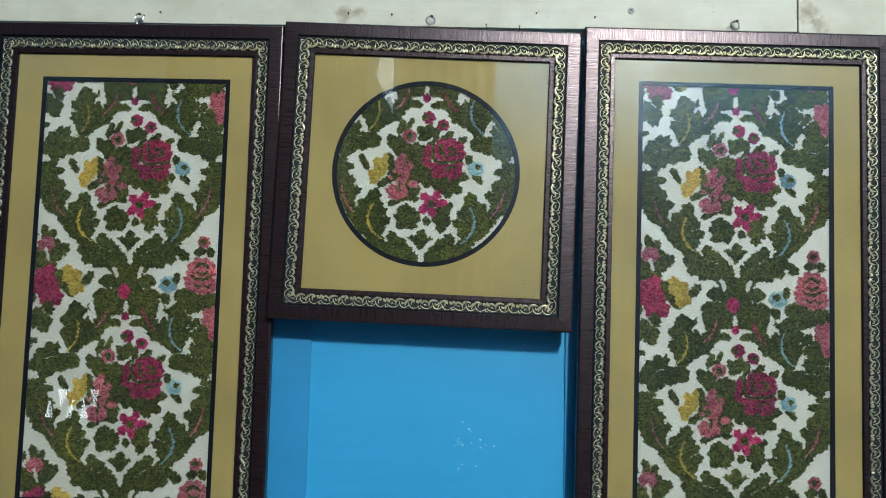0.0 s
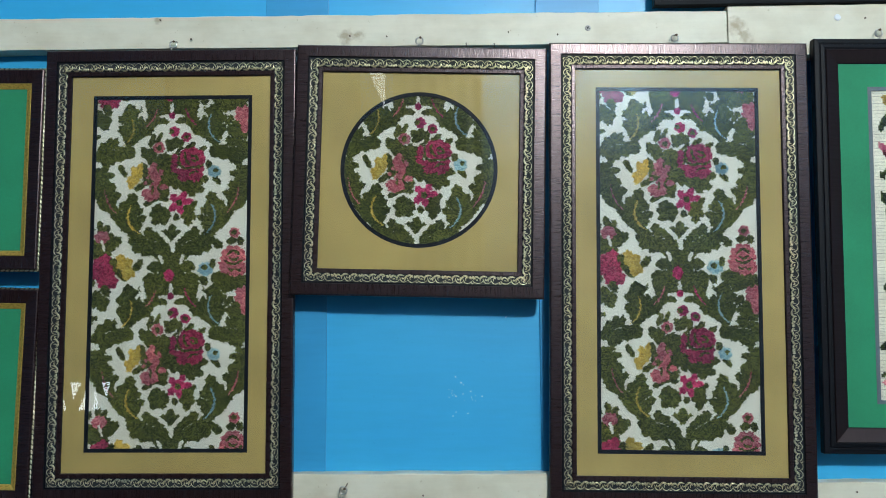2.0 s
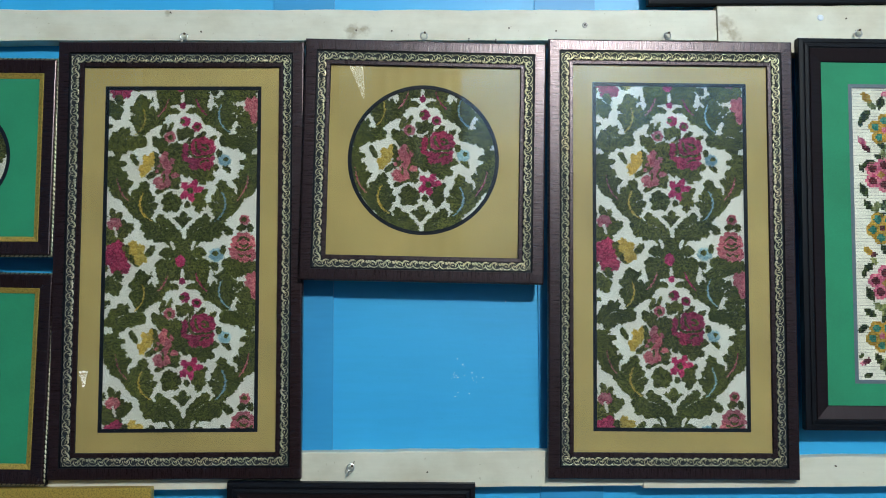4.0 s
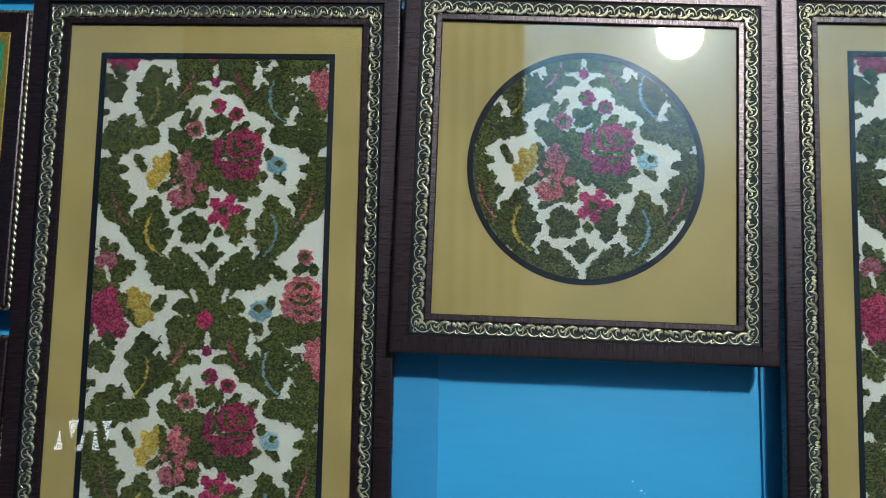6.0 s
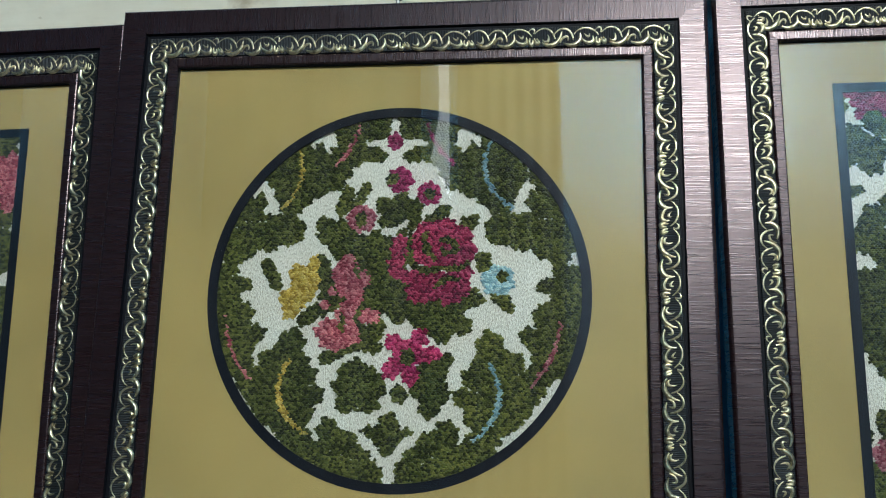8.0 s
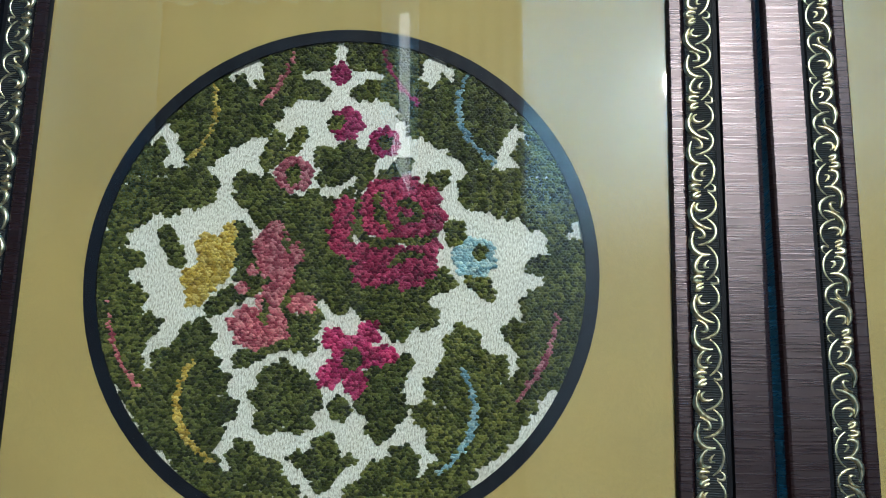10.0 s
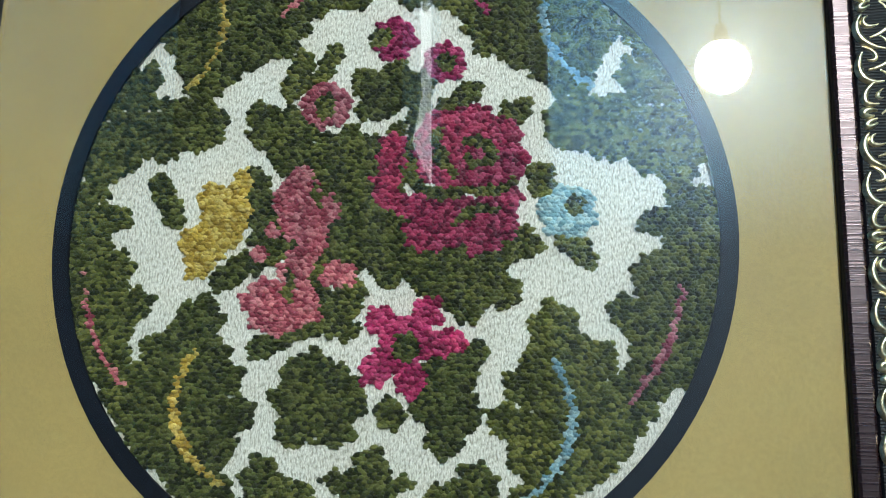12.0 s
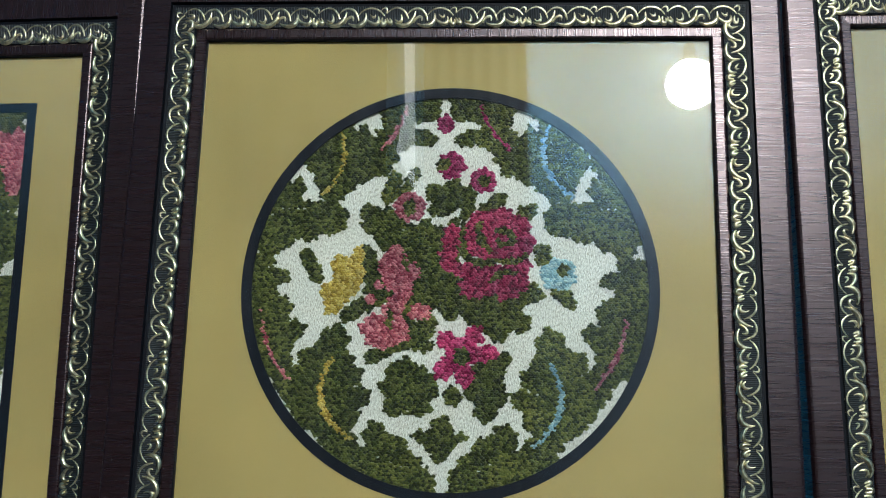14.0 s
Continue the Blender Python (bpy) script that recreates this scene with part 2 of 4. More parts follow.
def box(x0, y0, z0, x1, y1, z1, bevel=0.0):
    bm = bmesh.new()
    bmesh.ops.create_cube(bm, size=1.0, matrix=Matrix.Translation(((x0 + x1) / 2, (y0 + y1) / 2, (z0 + z1) / 2)) @ Matrix.Diagonal((x1 - x0, y1 - y0, z1 - z0, 1)))
    if bevel:
        bmesh.ops.bevel(bm, geom=bm.edges[:], offset=bevel, segments=2, affect="EDGES", profile=0.6)
    return bm


def thing(name, label, category, m, group=""):
    ob = new(name)
    ob.matrix_world = m
    ob.empty_display_size = 0.02
    return tagged(ob, label, category, group)


def structure(name, bm, material, label=""):
    me = bpy.data.meshes.new(name)
    bm.to_mesh(me)
    bm.free()
    me.materials.append(material)
    return tagged(new(name, me), label, kind="structure")


# ---- room ----
structure("floor", box(-3.0, -3.2, -0.1, 2.8, WALL_Y + 0.2, 0.0), FLOOR, "grey cement floor of the room")
structure("ceiling", box(-3.0, -3.2, 3.95, 2.8, WALL_Y + 0.2, 4.05), DIM, "dim blue painted ceiling")
structure("wall_north", box(-3.0, WALL_Y, 0.0, 2.8, WALL_Y + 0.15, 3.95), BLUE_WALL, "bright blue painted wall behind the pictures")
structure("wall_east", box(2.8, -3.2, 0.0, 2.95, WALL_Y, 3.95), DIM, "dim blue plaster side wall")
structure("wall_west", box(-3.95, -3.2, 0.0, -3.0, WALL_Y, 3.95), DIM, "dim blue plaster side wall")


def back_wall():
    """The wall behind the camera, with a small window opening."""
    x0, x1, z0, z1 = -2.50, -2.10, 0.90, 1.08
    bm = bmesh.new()
    for a in ((-3.0, 0.0, x0, 3.95), (x1, 0.0, 2.8, 3.95), (x0, 0.0, x1, z0), (x0, z1, x1, 3.95)):
        b = box(a[0], -3.2, a[1], a[2], -3.05, a[3])
        me = bpy.data.meshes.new("tmp")
        b.to_mesh(me)
        b.free()
        bm.from_mesh(me)
        bpy.data.meshes.remove(me)
    structure("wall_south", bm, FADING_WALL, "plaster wall with light fall-off in its colour and a small window")
    win = tagged(new("window_1"), "small barred window letting in daylight", kind="structure")
    part("pane", box(x0, -3.16, z0, x1, -3.15, z1), glow("daylight_outside", (0.85, 0.93, 1.0), WINDOW_GLOW), win, "bright daylight beyond the window")
    for i in range(6):
        x = x0 + 0.03 + i * 0.068
        b = part("bar", box(-0.021, -0.015, -0.12, 0.021, 0.015, 0.12, 0.004), BLACK, win)
        b.location = (x, -3.10 + 0.004 * (i % 2), (z0 + z1) / 2)
        b.rotation_euler.y = radians((14, -9, 22, 5, -16, 10)[i])


back_wall()


def daylight_gap():
    """A tall tapering glowing pane, added between the curtains to reflect as a streak."""
    win = tagged(new("window_2"), "narrow glowing pane added between the curtains for a reflected streak", kind="structure")
    outline = ((-0.492, 3.80), (-0.432, 3.80), (-0.424, 2.76), (-0.530, 3.00), (-0.482, 3.25))
    bm = bmesh.new()
    rings = [[bm.verts.new((x, y, z)) for x, z in outline] for y in (-3.046, -3.034)]
    n = len(outline)
    bm.faces.new(rings[0])
    bm.faces.new(rings[1][::-1])
    for i in range(n):
        bm.faces.new((rings[0][i], rings[0][(i + 1) % n], rings[1][(i + 1) % n], rings[1][i]))
    bmesh.ops.recalc_face_normals(bm, faces=bm.faces[:])
    part("pane", bm, glow("daylight_gap", (0.88, 0.95, 1.0), 3.6), win, "glowing face that makes the streak in the glass")


daylight_gap()
# two upright strips, coloured a darker blue than the wall
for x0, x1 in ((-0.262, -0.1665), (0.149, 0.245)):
    structure("trim", box(x0, 1.0415, 1.0, x1, WALL_Y - 0.0005, 2.3, 0.0008), BLUE_STRIP, "upright strip on the wall, a darker blue than the wall")


def paint_chips():
    """Small white flecks where the blue paint has come off."""
    rng = random.Random(4)
    verts, faces = [], []
    for cx, cz, n in ((0.018, 1.344, 7), (0.050, 1.338, 9), (0.027, 1.318, 3), (0.095, 1.452, 1), (0.030, 1.362, 3)):
        for i in range(n):
            x, z, r = cx + rng.gauss(0, 0.006), cz + rng.gauss(0, 0.004), rng.uniform(0.0005, 0.0014)
            k = len(verts)
            for a in range(6):
                rr = r * rng.uniform(0.6, 1.3)
                verts.append((x + rr * math.cos(a * 1.047), WALL_Y - 0.0002, z + 0.8 * rr * math.sin(a * 1.047)))
                verts.append((x + 0.8 * rr * math.cos(a * 1.047), WALL_Y - 0.0006, z + 0.64 * rr * math.sin(a * 1.047)))
            for a in range(6):
                b = (a + 1) % 6
                faces.append((k + 2 * a, k + 2 * b, k + 2 * b + 1, k + 2 * a + 1))
            faces.append(tuple(k + 2 * a + 1 for a in range(6)))
    tagged(new("paint_chips", mesh_of("paint_chips", verts, faces, [PALE])), "white flecks of chipped paint on the blue wall", "paint chips", kind="stuff")


paint_chips()


def curtain(x0, x1, lean, name):
    """A hanging curtain with folds; its inner edge leans, so that the gap between two of them tapers."""
    n, rows = 60, 12
    verts, faces = [], []
    for side in (0.0, -0.006):
        for j in range(rows + 1):
            v = j / rows
            for i in range(n + 1):
                u = i / n
                x = x0 + (x1 - x0) * u + lean * v * u
                verts.append((x, -2.86 + side + 0.03 * math.sin(u * 38 + v), 0.002 + 3.8 * v))
    k = (n + 1) * (rows + 1)
    for j in range(rows):
        for i in range(n):
            a = j * (n + 1) + i
            faces.append((a, a + 1, a + n + 2, a + n + 1))
            faces.append((k + a, k + a + n + 1, k + a + n + 2, k + a + 1))
    ob = new(name, mesh_of(name, verts, faces, [CURTAIN], smooth=True))
    return tagged(ob, "dark cloth curtain added out of view to darken the glass reflections", "curtain", "curtains on the far wall")


# unseen curtains, added so that the left of the glass reflects dark
curtain(-1.75, -0.56, 0.0, "curtain")
curtain(0.18, -0.36, 0.0, "curtain")


def bulb():
    b = thing("led_bulb", "glowing white globe lamp hanging on a cord", "light bulb", pose(*BULB))
    bm = bmesh.new()
    bmesh.ops.create_uvsphere(bm, u_segments=32, v_segments=20, radius=0.10)
    part("globe", bm, glow("lamp_globe", (0.95, 0.985, 0.965), BULB_GLOW), b, "glowing white globe")
    bm = bmesh.new()
    bmesh.ops.create_cone(bm, cap_ends=True, segments=20, radius1=0.03, radius2=0.02, depth=0.07, matrix=Matrix.Translation((0, 0, 0.135)))
    part("socket", bm, BLACK, b, "black lamp socket")
    bm = bmesh.new()
    bmesh.ops.create_cone(bm, cap_ends=True, segments=8, radius1=0.004, radius2=0.004, depth=1.03, matrix=Matrix.Translation((0, 0, 0.668)))
    part("cord", bm, BLACK, b)


bulb()


def board(x0, x1, z0, z1, seed, depth=0.0, split=False):
    """A cream painted batten, its long edges a little uneven."""
    rng = random.Random(seed)
    n = max(12, int((x1 - x0) / 0.012))
    y0, y1 = BOARD_Y + depth, WALL_Y - 0.001
    verts, faces = [], []
    for i in range(n + 1):
        x = x0 + (x1 - x0) * i / n
        top = z1 + 0.0011 * noise.noise((x * 14 + seed, 0, 0)) + 0.0005 * rng.uniform(-1, 1)
        bot = z0 + 0.0011 * noise.noise((x * 14 + seed, 5, 0))
        verts += [(x, y0, bot + 0.001), (x, y0, top - 0.0015), (x, y0 + 0.0015, top), (x, y1, top), (x, y1, bot)]
    for i in range(n):
        for k in range(5):
            a, b = i * 5 + k, i * 5 + (k + 1) % 5
            faces.append((a, a + 5, b + 5, b))
    faces += [(0, 1, 2, 3, 4), tuple(n * 5 + k for k in (4, 3, 2, 1, 0))]
    ob = new("batten", mesh_of("batten", verts, faces, [CREAM]))
    return tagged(ob, "cream painted wooden batten fixed along the blue wall", "batten", "wall battens")


board(-1.3, 0.4300, 1.8600, 1.9095, 1)
board(0.4315, 1.3, 1.8400, 1.9165, 7, -0.002)
board(-1.3, 0.30, 1.1800, 1.2335, 12)
board(0.301, 1.3, 1.1760, 1.2208, 23, -0.001)


# ---- picture frames ----
# profile of the carved moulding: inset from the outer edge, height toward the viewer, material of the strip up to the next point
CARVED = ((0.0, -15.0, 0), (0.0, -2.2, 0), (1.2, -0.6, 0), (2.4, -0.2, 0), (16.6, 0.0, 1), (17.2, -2.2, 1), (19.0, -2.4, 2), (19.6, -1.4, 2), (25.5, -2.4, 2),
          (31.2, -3.0, 1), (31.8, -3.8, 0), (32.4, -3.0, 0), (33.0, -2.7, 0), (37.4, -2.9, 0), (38.2, -3.8, 1), (38.4, -5.0, 1), (38.4, -12.0, 1), (36.0, -15.0, 1))
DEEP = tuple((w, -27.0 if h == -15.0 else h, m) for w, h, m in CARVED)
STEPPED = ((0.0, -16.0, 1), (0.0, -4.0, 1), (1.1, -2.6, 1), (6.4, -1.8, 1), (7.0, -3.2, 1), (8.8, -3.4, 1), (9.5, -1.4, 1), (14.1, -0.4, 1), (15.0, -1.8, 1), (16.1, -2.0, 0), (17.0, -0.2, 0),
           (33.5, -6.0, 0), (35.2, -6.6, 1), (36.4, -7.4, 1), (36.4, -13.0, 1), (32.9, -16.0, 1))
SLOPED = ((0.0, -15.0, 1), (0.0, -4.0, 1), (2.6, -3.4, 0), (3.6, -0.6, 0), (5.0, 0.0, 0), (22.0, -4.0, 1), (22.6, -4.6, 2), (23.4, -3.6, 2), (30.6, -7.5, 2), (31.2, -12.0, 1), (30.0, -15.0, 1))


def rail_mesh(name, length, profile, mats):
    """One mitred rail: its length along x, the inside of the picture toward -z, the viewer toward -y."""
    k = len(profile)
    verts, faces, index = [], [], []
    for s in (-1, 1):
        for w, h, _ in profile:
            verts.append((s * (length / 2 - w / 1000), -h / 1000, -w / 1000))
    for i in range(k - 1):
        faces.append((i, k + i, k + i + 1, i + 1))
        index.append(profile[i][2])
    faces.append((k - 1, 2 * k - 1, k, 0))
    index.append(1)
    faces += [tuple(range(k)), tuple(range(2 * k - 1, k - 1, -1))]
    index += [1, 1]
    return mesh_of(name, verts, faces, mats, index)


def stroke(points, width, height, verts, tris, place):
    """A tapered half-round ridge along a cubic curve, set into the lists."""
    p = np.array(points, float)
    n = 11
    t = np.linspace(0, 1, n)[:, None]
    c = (1 - t) ** 3 * p[0] + 3 * t * (1 - t) ** 2 * p[1] + 3 * t * t * (1 - t) * p[2] + t ** 3 * p[3]
    d = np.gradient(c, axis=0)
    d /= np.linalg.norm(d, axis=1)[:, None] + 1e-9
    nrm = np.stack((-d[:, 1], d[:, 0]), 1)
    w = 1.3 * width * (0.22 + 0.78 * np.sin(np.pi * np.clip(t[:, 0], 0.02, 0.98)) ** 0.8)
    base = len(verts)
    for i in range(n):
        for a in (-1.0, -0.6, 0.0, 0.6, 1.0):
            q = c[i] + nrm[i] * w[i] * a
            verts.append(place(q[0], q[1], 0.8 * height * (1 - a * a) * (0.42 + 0.26 * w[i] / width)))
    for i in range(n - 1):
        for a in range(4):
            v = base + i * 5 + a
            tris.append((v, v + 1, v + 6))
            tris.append((v, v + 6, v + 5))


# one repeat of the scrolling vine: curves along and across the rail in mm, half width, height
VINE = (
    (((1.0, -2.0), (5.0, -7.0), (11.5, -6.5), (13.5, 1.5)), 0.85, 1.5),
    (((5.5, 3.5), (9.0, 6.8), (16.0, 6.0), (17.5, -3.0)), 1.15, 1.8),
    (((9.0, -1.5), (11.0, 3.0), (7.5, 4.6), (6.0, 1.6)), 0.7, 1.3),
    (((13.0, -1.5), (16.5, -7.0), (23.5, -6.0), (24.5, 2.5)), 0.9, 1.6),
    (((18.5, 4.0), (23.5, 7.0), (30.0, 5.0), (28.5, -2.0)), 1.15, 1.8),
    (((16.5, 4.0), (18.0, -1.5), (22.5, -1.0), (21.0, 2.6)), 0.7, 1.3),
    (((24.5, -1.0), (28.5, -7.0), (36.0, -6.0), (39.5, -0.5)), 0.85, 1.5),
    (((28.5, 0.5), (32.5, 6.2), (37.5, 5.0), (36.0, 0.0)), 1.0, 1.6),
    (((31.0, -1.5), (33.0, 1.0), (34.5, 0.6), (34.0, -1.6)), 0.6, 1.1),
    (((38.2, 0.6), (36.8, 5.4), (40.6, 6.4), (40.0, 1.6)), 1.1, 1.8),
    (((40.9, 0.8), (42.2, 5.6), (45.0, 4.6), (42.4, 0.8)), 1.0, 1.7),
    (((37.5, -3.4), (39.0, -6.4), (42.4, -5.4), (40.4, -2.0)), 0.9, 1.5),
)


def scroll_mesh(length, inset, unit=38.0):
    """The scrolling leaf ornament of one rail."""
    verts, tris = [], []
    usable = length * 1000 - 2 * inset + 4
    n = max(1, round(usable / unit))
    step = usable / n
    f = step / 40.0
    for i in range(n):
        x0 = -usable / 2 + i * step

        def place(s, w, h):
            return ((x0 + s * f) / 1000, -(-2.2 - 0.06 * (w + 5) + h) / 1000, -(inset + w) / 1000)

        for points, wide, high in VINE:
            stroke(points, wide, high, verts, tris, place)
    return tri_mesh("scrollwork", np.array(verts), np.array(tris), SILVER)


def beads_mesh(length):
    """A row of small twisted beads along the outer edge."""
    verts, tris = [], []
    n = int(length * 1000 / 7.0)
    for i in range(n):
        s = -length * 500 + 3.5 + i * 7.0

        def place(a, w, h):
            return ((s + a) / 1000, -(-3.6 + h) / 1000, -(1.3 + w) / 1000)

        stroke(((-3.2, 0.7), (-1.0, 0.5), (1.0, -0.5), (3.2, -0.7)), 1.3, 1.6, verts, tris, place)
    return tri_mesh("beading", np.array(verts), np.array(tris), SILVER)


def rails(owner, w, h, profile, mats, ornament=None):
    for k, (length, off) in enumerate(((w, h / 2), (h, w / 2), (w, h / 2), (h, w / 2))):
        m = pose(0, 0, 0, 0, 90 * k, 0) @ Matrix.Translation((0, 0, off))
        r = child("rail", rail_mesh("rail", length, profile, mats), owner, "", m)
        if ornament:
            me = ornament(length)
            tagged(child(me.name, me, r, "antique silver relief ornament"), kind="stuff")


def ring_mesh(outer, inner, y0, y1, mat):
    """A flat border strip between two rectangles (x0, z0, x1, z1), or two circles (cx, cz, radius)."""
    n = 96

    def at(r, i):
        if len(r) == 3:
            a = 2 * math.pi * i / n
            return (r[0] + r[2] * math.cos(a), r[1] + r[2] * math.sin(a))
        return on_rect(r, i, n)

    verts, faces = [], []
    for y in (y0, y1):
        for r in (outer, inner):
            verts += [(p[0], y, p[1]) for p in (at(r, i) for i in range(n))]
    for i in range(n):
        j = (i + 1) % n
        faces += [(i, j, n + j, n + i), (2 * n + i, 3 * n + i, 3 * n + j, 2 * n + j), (n + i, n + j, 3 * n + j, 3 * n + i), (i, 2 * n + i, 2 * n + j, j)]
    return mesh_of("mat_border", verts, faces, [mat])


def on_rect(r, i, n):
    """Point i of n round a rectangle, with a point on every corner."""
    q, k = divmod(i, n // 4)
    u = k / (n // 4)
    a = ((r[0], r[1]), (r[2], r[1]), (r[2], r[3]), (r[0], r[3]))
    p, s = a[q], a[(q + 1) % 4]
    return (p[0] + (s[0] - p[0]) * u, p[1] + (s[1] - p[1]) * u)


def pane_and_back(owner, w, h, sight, depth):
    """Glass pane and backing board of a frame."""
    gp = part("glass_pane", box(-sight[0] / 2 - 0.002, depth - 0.0031, -sight[1] / 2 - 0.002, sight[0] / 2 + 0.002, depth - 0.0025, sight[1] / 2 + 0.002), GLASS, owner, "clear glass pane")
    gp.visible_shadow = False
    part("backing", box(-sight[0] / 2 - 0.002, depth + 0.0004, -sight[1] / 2 - 0.002, sight[0] / 2 + 0.002, depth + 0.0022, sight[1] / 2 + 0.002), BORDER, owner, "dark backing board")


# ---- woven velvet flowers ----
PIECES = []


def spray(kind, mirror, *lobes):
    """A leaf or petal cluster: rounded lobes, each from root to tip with its width, grown into one shape."""
    for g in ((1, -1) if mirror else (1,)):
        PIECES.append((kind, "spray", [(g * x0, z0, g * x1, z1, w) for x0, z0, x1, z1, w in lobes]))


def blob(kind, x, z, rx, rz, turn, lobes, depth, mirror):
    """A round flower head, eye or leaf, with lobes round its rim."""
    for g in ((1, -1) if mirror else (1,)):
        PIECES.append((kind, "blob", (g * x, z, rx, rz, g * turn, lobes, depth)))


def line(kind, x0, z0, xc, zc, x1, z1, w, mirror):
    """A curved vein, or a gap of bare cloth."""
    for g in ((1, -1) if mirror else (1,)):
        PIECES.append((kind, "vein", (g * x0, z0, g * xc, zc, g * x1, z1, w)))


def draw_motif():
    """One repeat of the pattern in millimetres from the small bud at its top."""
    spray("leaf", 1, (84.7, -53.5, 55.7, -60.1, 16.1), (75.4, -58.3, 76.9, -68.4, 15.4), (92.2, -62.9, 86.9, -73, 13), (99.8, -67.5, 96.6, -78.8, 13.6), (66.2, -54.6, 118.1, -61, 22.9), (90.9, -48.6, 82.4, -32, 15.4), (94, -42.2, 91, -32, 12.4), (100.1, -48.5, 108.9, -64.2, 21.6))
    spray("leaf", 1, (114.5, -89.6, 84.9, -88.5, 12.4), (114.6, -81.3, 94.1, -80, 10.5), (114.3, -98.2, 95.7, -100.1, 14.2), (114.5, -86, 111.2, -101.3, 15.4))
    spray("leaf", 1, (93, -116.8, 87.2, -99.6, 15.4), (90, -121.4, 75.1, -116.5, 14.2), (83.9, -137.9, 69, -132.3, 13.6), (102.2, -101.5, 80.8, -148.4, 26.6), (111, -110.4, 95.7, -141.3, 18.5), (83.8, -146.8, 74.8, -160.3, 15.4))
    spray("leaf", 1, (61.5, -135.4, 56.4, -115.3, 19.2), (57, -145.9, 42.6, -139.4, 14.2), (54.1, -157.8, 37.9, -150.8, 13.6), (55.6, -168, 43.7, -161.9, 13.6), (61.5, -135.4, 65.9, -163.4, 27.2), (67.4, -150.1, 80.2, -151.3, 26), (74.8, -160.3, 67.4, -170.6, 13.6), (61.5, -167.9, 49.7, -183.2, 19.2))
    spray("leaf", 1, (30.5, -180.3, 36.3, -166.2, 13.6), (30.5, -180.3, 25, -172.3, 12.4), (37.9, -177.2, 43.8, -171.8, 10.5), (11.5, -198.7, 36.4, -177.2, 18.5), (16.1, -203.7, 63, -183.7, 21.6), (36.4, -180.1, 54.1, -186, 18.5))
    spray("leaf", 1, (20.3, 73.2, 30.6, 93.8, 23.9), (17.7, 73.2, 16.3, 86.1, 18.5), (41, 75.5, 49.5, 86.8, 18.5), (43.7, 72.9, 58.3, 68.6, 17.4), (36, 70.4, 43, 59, 16.3), (2.5, 63, 41, 75.5, 28.3), (3.6, 60.5, 12.6, 71.7, 16.3), (13, 60.4, 24.4, 60.2, 14.1))
    spray("leaf", 0, (0.7, -181.1, 0.9, -162.3, 13.6), (0.7, -179.6, -15.7, -173.6, 13), (0.7, -179.6, 16.1, -174.3, 13), (0.5, -172.3, 0.9, -188.6, 14.2))
    spray("leaf", 1, (-2, 44.1, -35, 41.9, 19.6), (-3.7, 49.2, -1.8, 24.8, 35.9), (0.2, 56.4, 20.9, 55.2, 19.6), (-6.4, 24.8, -41.5, 25.1, 19.6), (-8.5, 10.7, -48.1, 11, 20.7), (-10.6, -1.4, -43.1, -8.2, 21.8), (-1.5, 32.4, -23, -11.4, 31.6))
    spray("leaf", 1, (-5.1, -5.2, -13.6, -10.9, 12.4), (-3.9, 9.9, -29.3, -3.6, 21.6), (-23, 3.1, -32.1, -14.3, 21.6), (-32.3, -10.3, -42.8, -30.3, 21.6), (-10.2, 6.5, -12.7, 1.8, 11.1))
    spray("leaf", 1, (-60.7, -3.6, -64.9, 17.6, 18.5), (-66.3, -11.8, -80.3, -1.1, 14.1), (-68.3, -26.7, -78.5, -15.5, 17.4), (-65.2, -33.8, -77.8, -28.7, 14.1), (-57.1, -12, -43.6, 0.5, 15.2), (-51.1, -25.8, -37.8, -9.5, 17.4), (-61.5, 1.9, -50.9, -31.3, 28.3), (-47.9, -24.8, -69.6, -43.1, 19.6))
    spray("leaf", 0, (-134.1, -5.8, -90.8, -6.5, 21.8), (-107.2, -2.9, -112.2, 9.4, 16.3), (-106.9, -8.4, -95.5, -19.6, 16.3), (-132.5, -32.3, -106.8, -30.5, 9.8), (-132.1, -39.9, -114, -36.9, 7.6))
    line("gap", 77.4, -123.7, 81, -128.5, 79.7, -135.7, 3.4, 1)
    line("gap", 39.8, -163.1, 47, -170.6, 41.1, -177.7, 3.4, 1)
    line("gap", 1.8, -201.8, 1.1, -195.5, 1.8, -189.2, 6.2, 0)
    line("gap", 2.2, -192, 6.7, -180.9, 21.4, -171.2, 4, 1)
    line("gap", -18.1, 58.6, -14.8, 55.5, -13.5, 48.3, 4.4, 1)
    line("gap", -51, -2.4, -46.6, 9.1, -40.8, -7, 3.1, 1)
    line("gap", -88.1, -33.2, -75.1, -21.9, -75.3, -41.7, 3.7, 1)
    line("gap", -44.6, 23.9, -44, 10, -38.1, -1.8, 5.4, 1)
    line("gap", -0.8, 15.9, -0.9, 6.5, -0.6, -5.2, 4.9, 0)
    line("gap", -0.8, 1.5, -0.6, -6.9, -0.3, -18.5, 8, 0)
    line("gap", -8.7, -1.6, -5.1, -3.6, -0.6, -6.2, 6.2, 1)
    line("gap", -17.1, -1.6, -8.4, -0.9, -0.4, -0.9, 3.7, 1)
    spray("leaf", 0, (-10.7, -148.9, -24.8, -134.2, 16.1), (-13.7, -149, -33.3, -146.4, 13), (-15.1, -153.5, -30.4, -160.1, 14.2), (-12.1, -151.9, -10.3, -163.2, 15.4), (-20, -142.5, -2.4, -151.7, 21.6))
    blob("leaf", 6.4, -152.1, 5.3, 5.9, 0, 0, 0, 0)
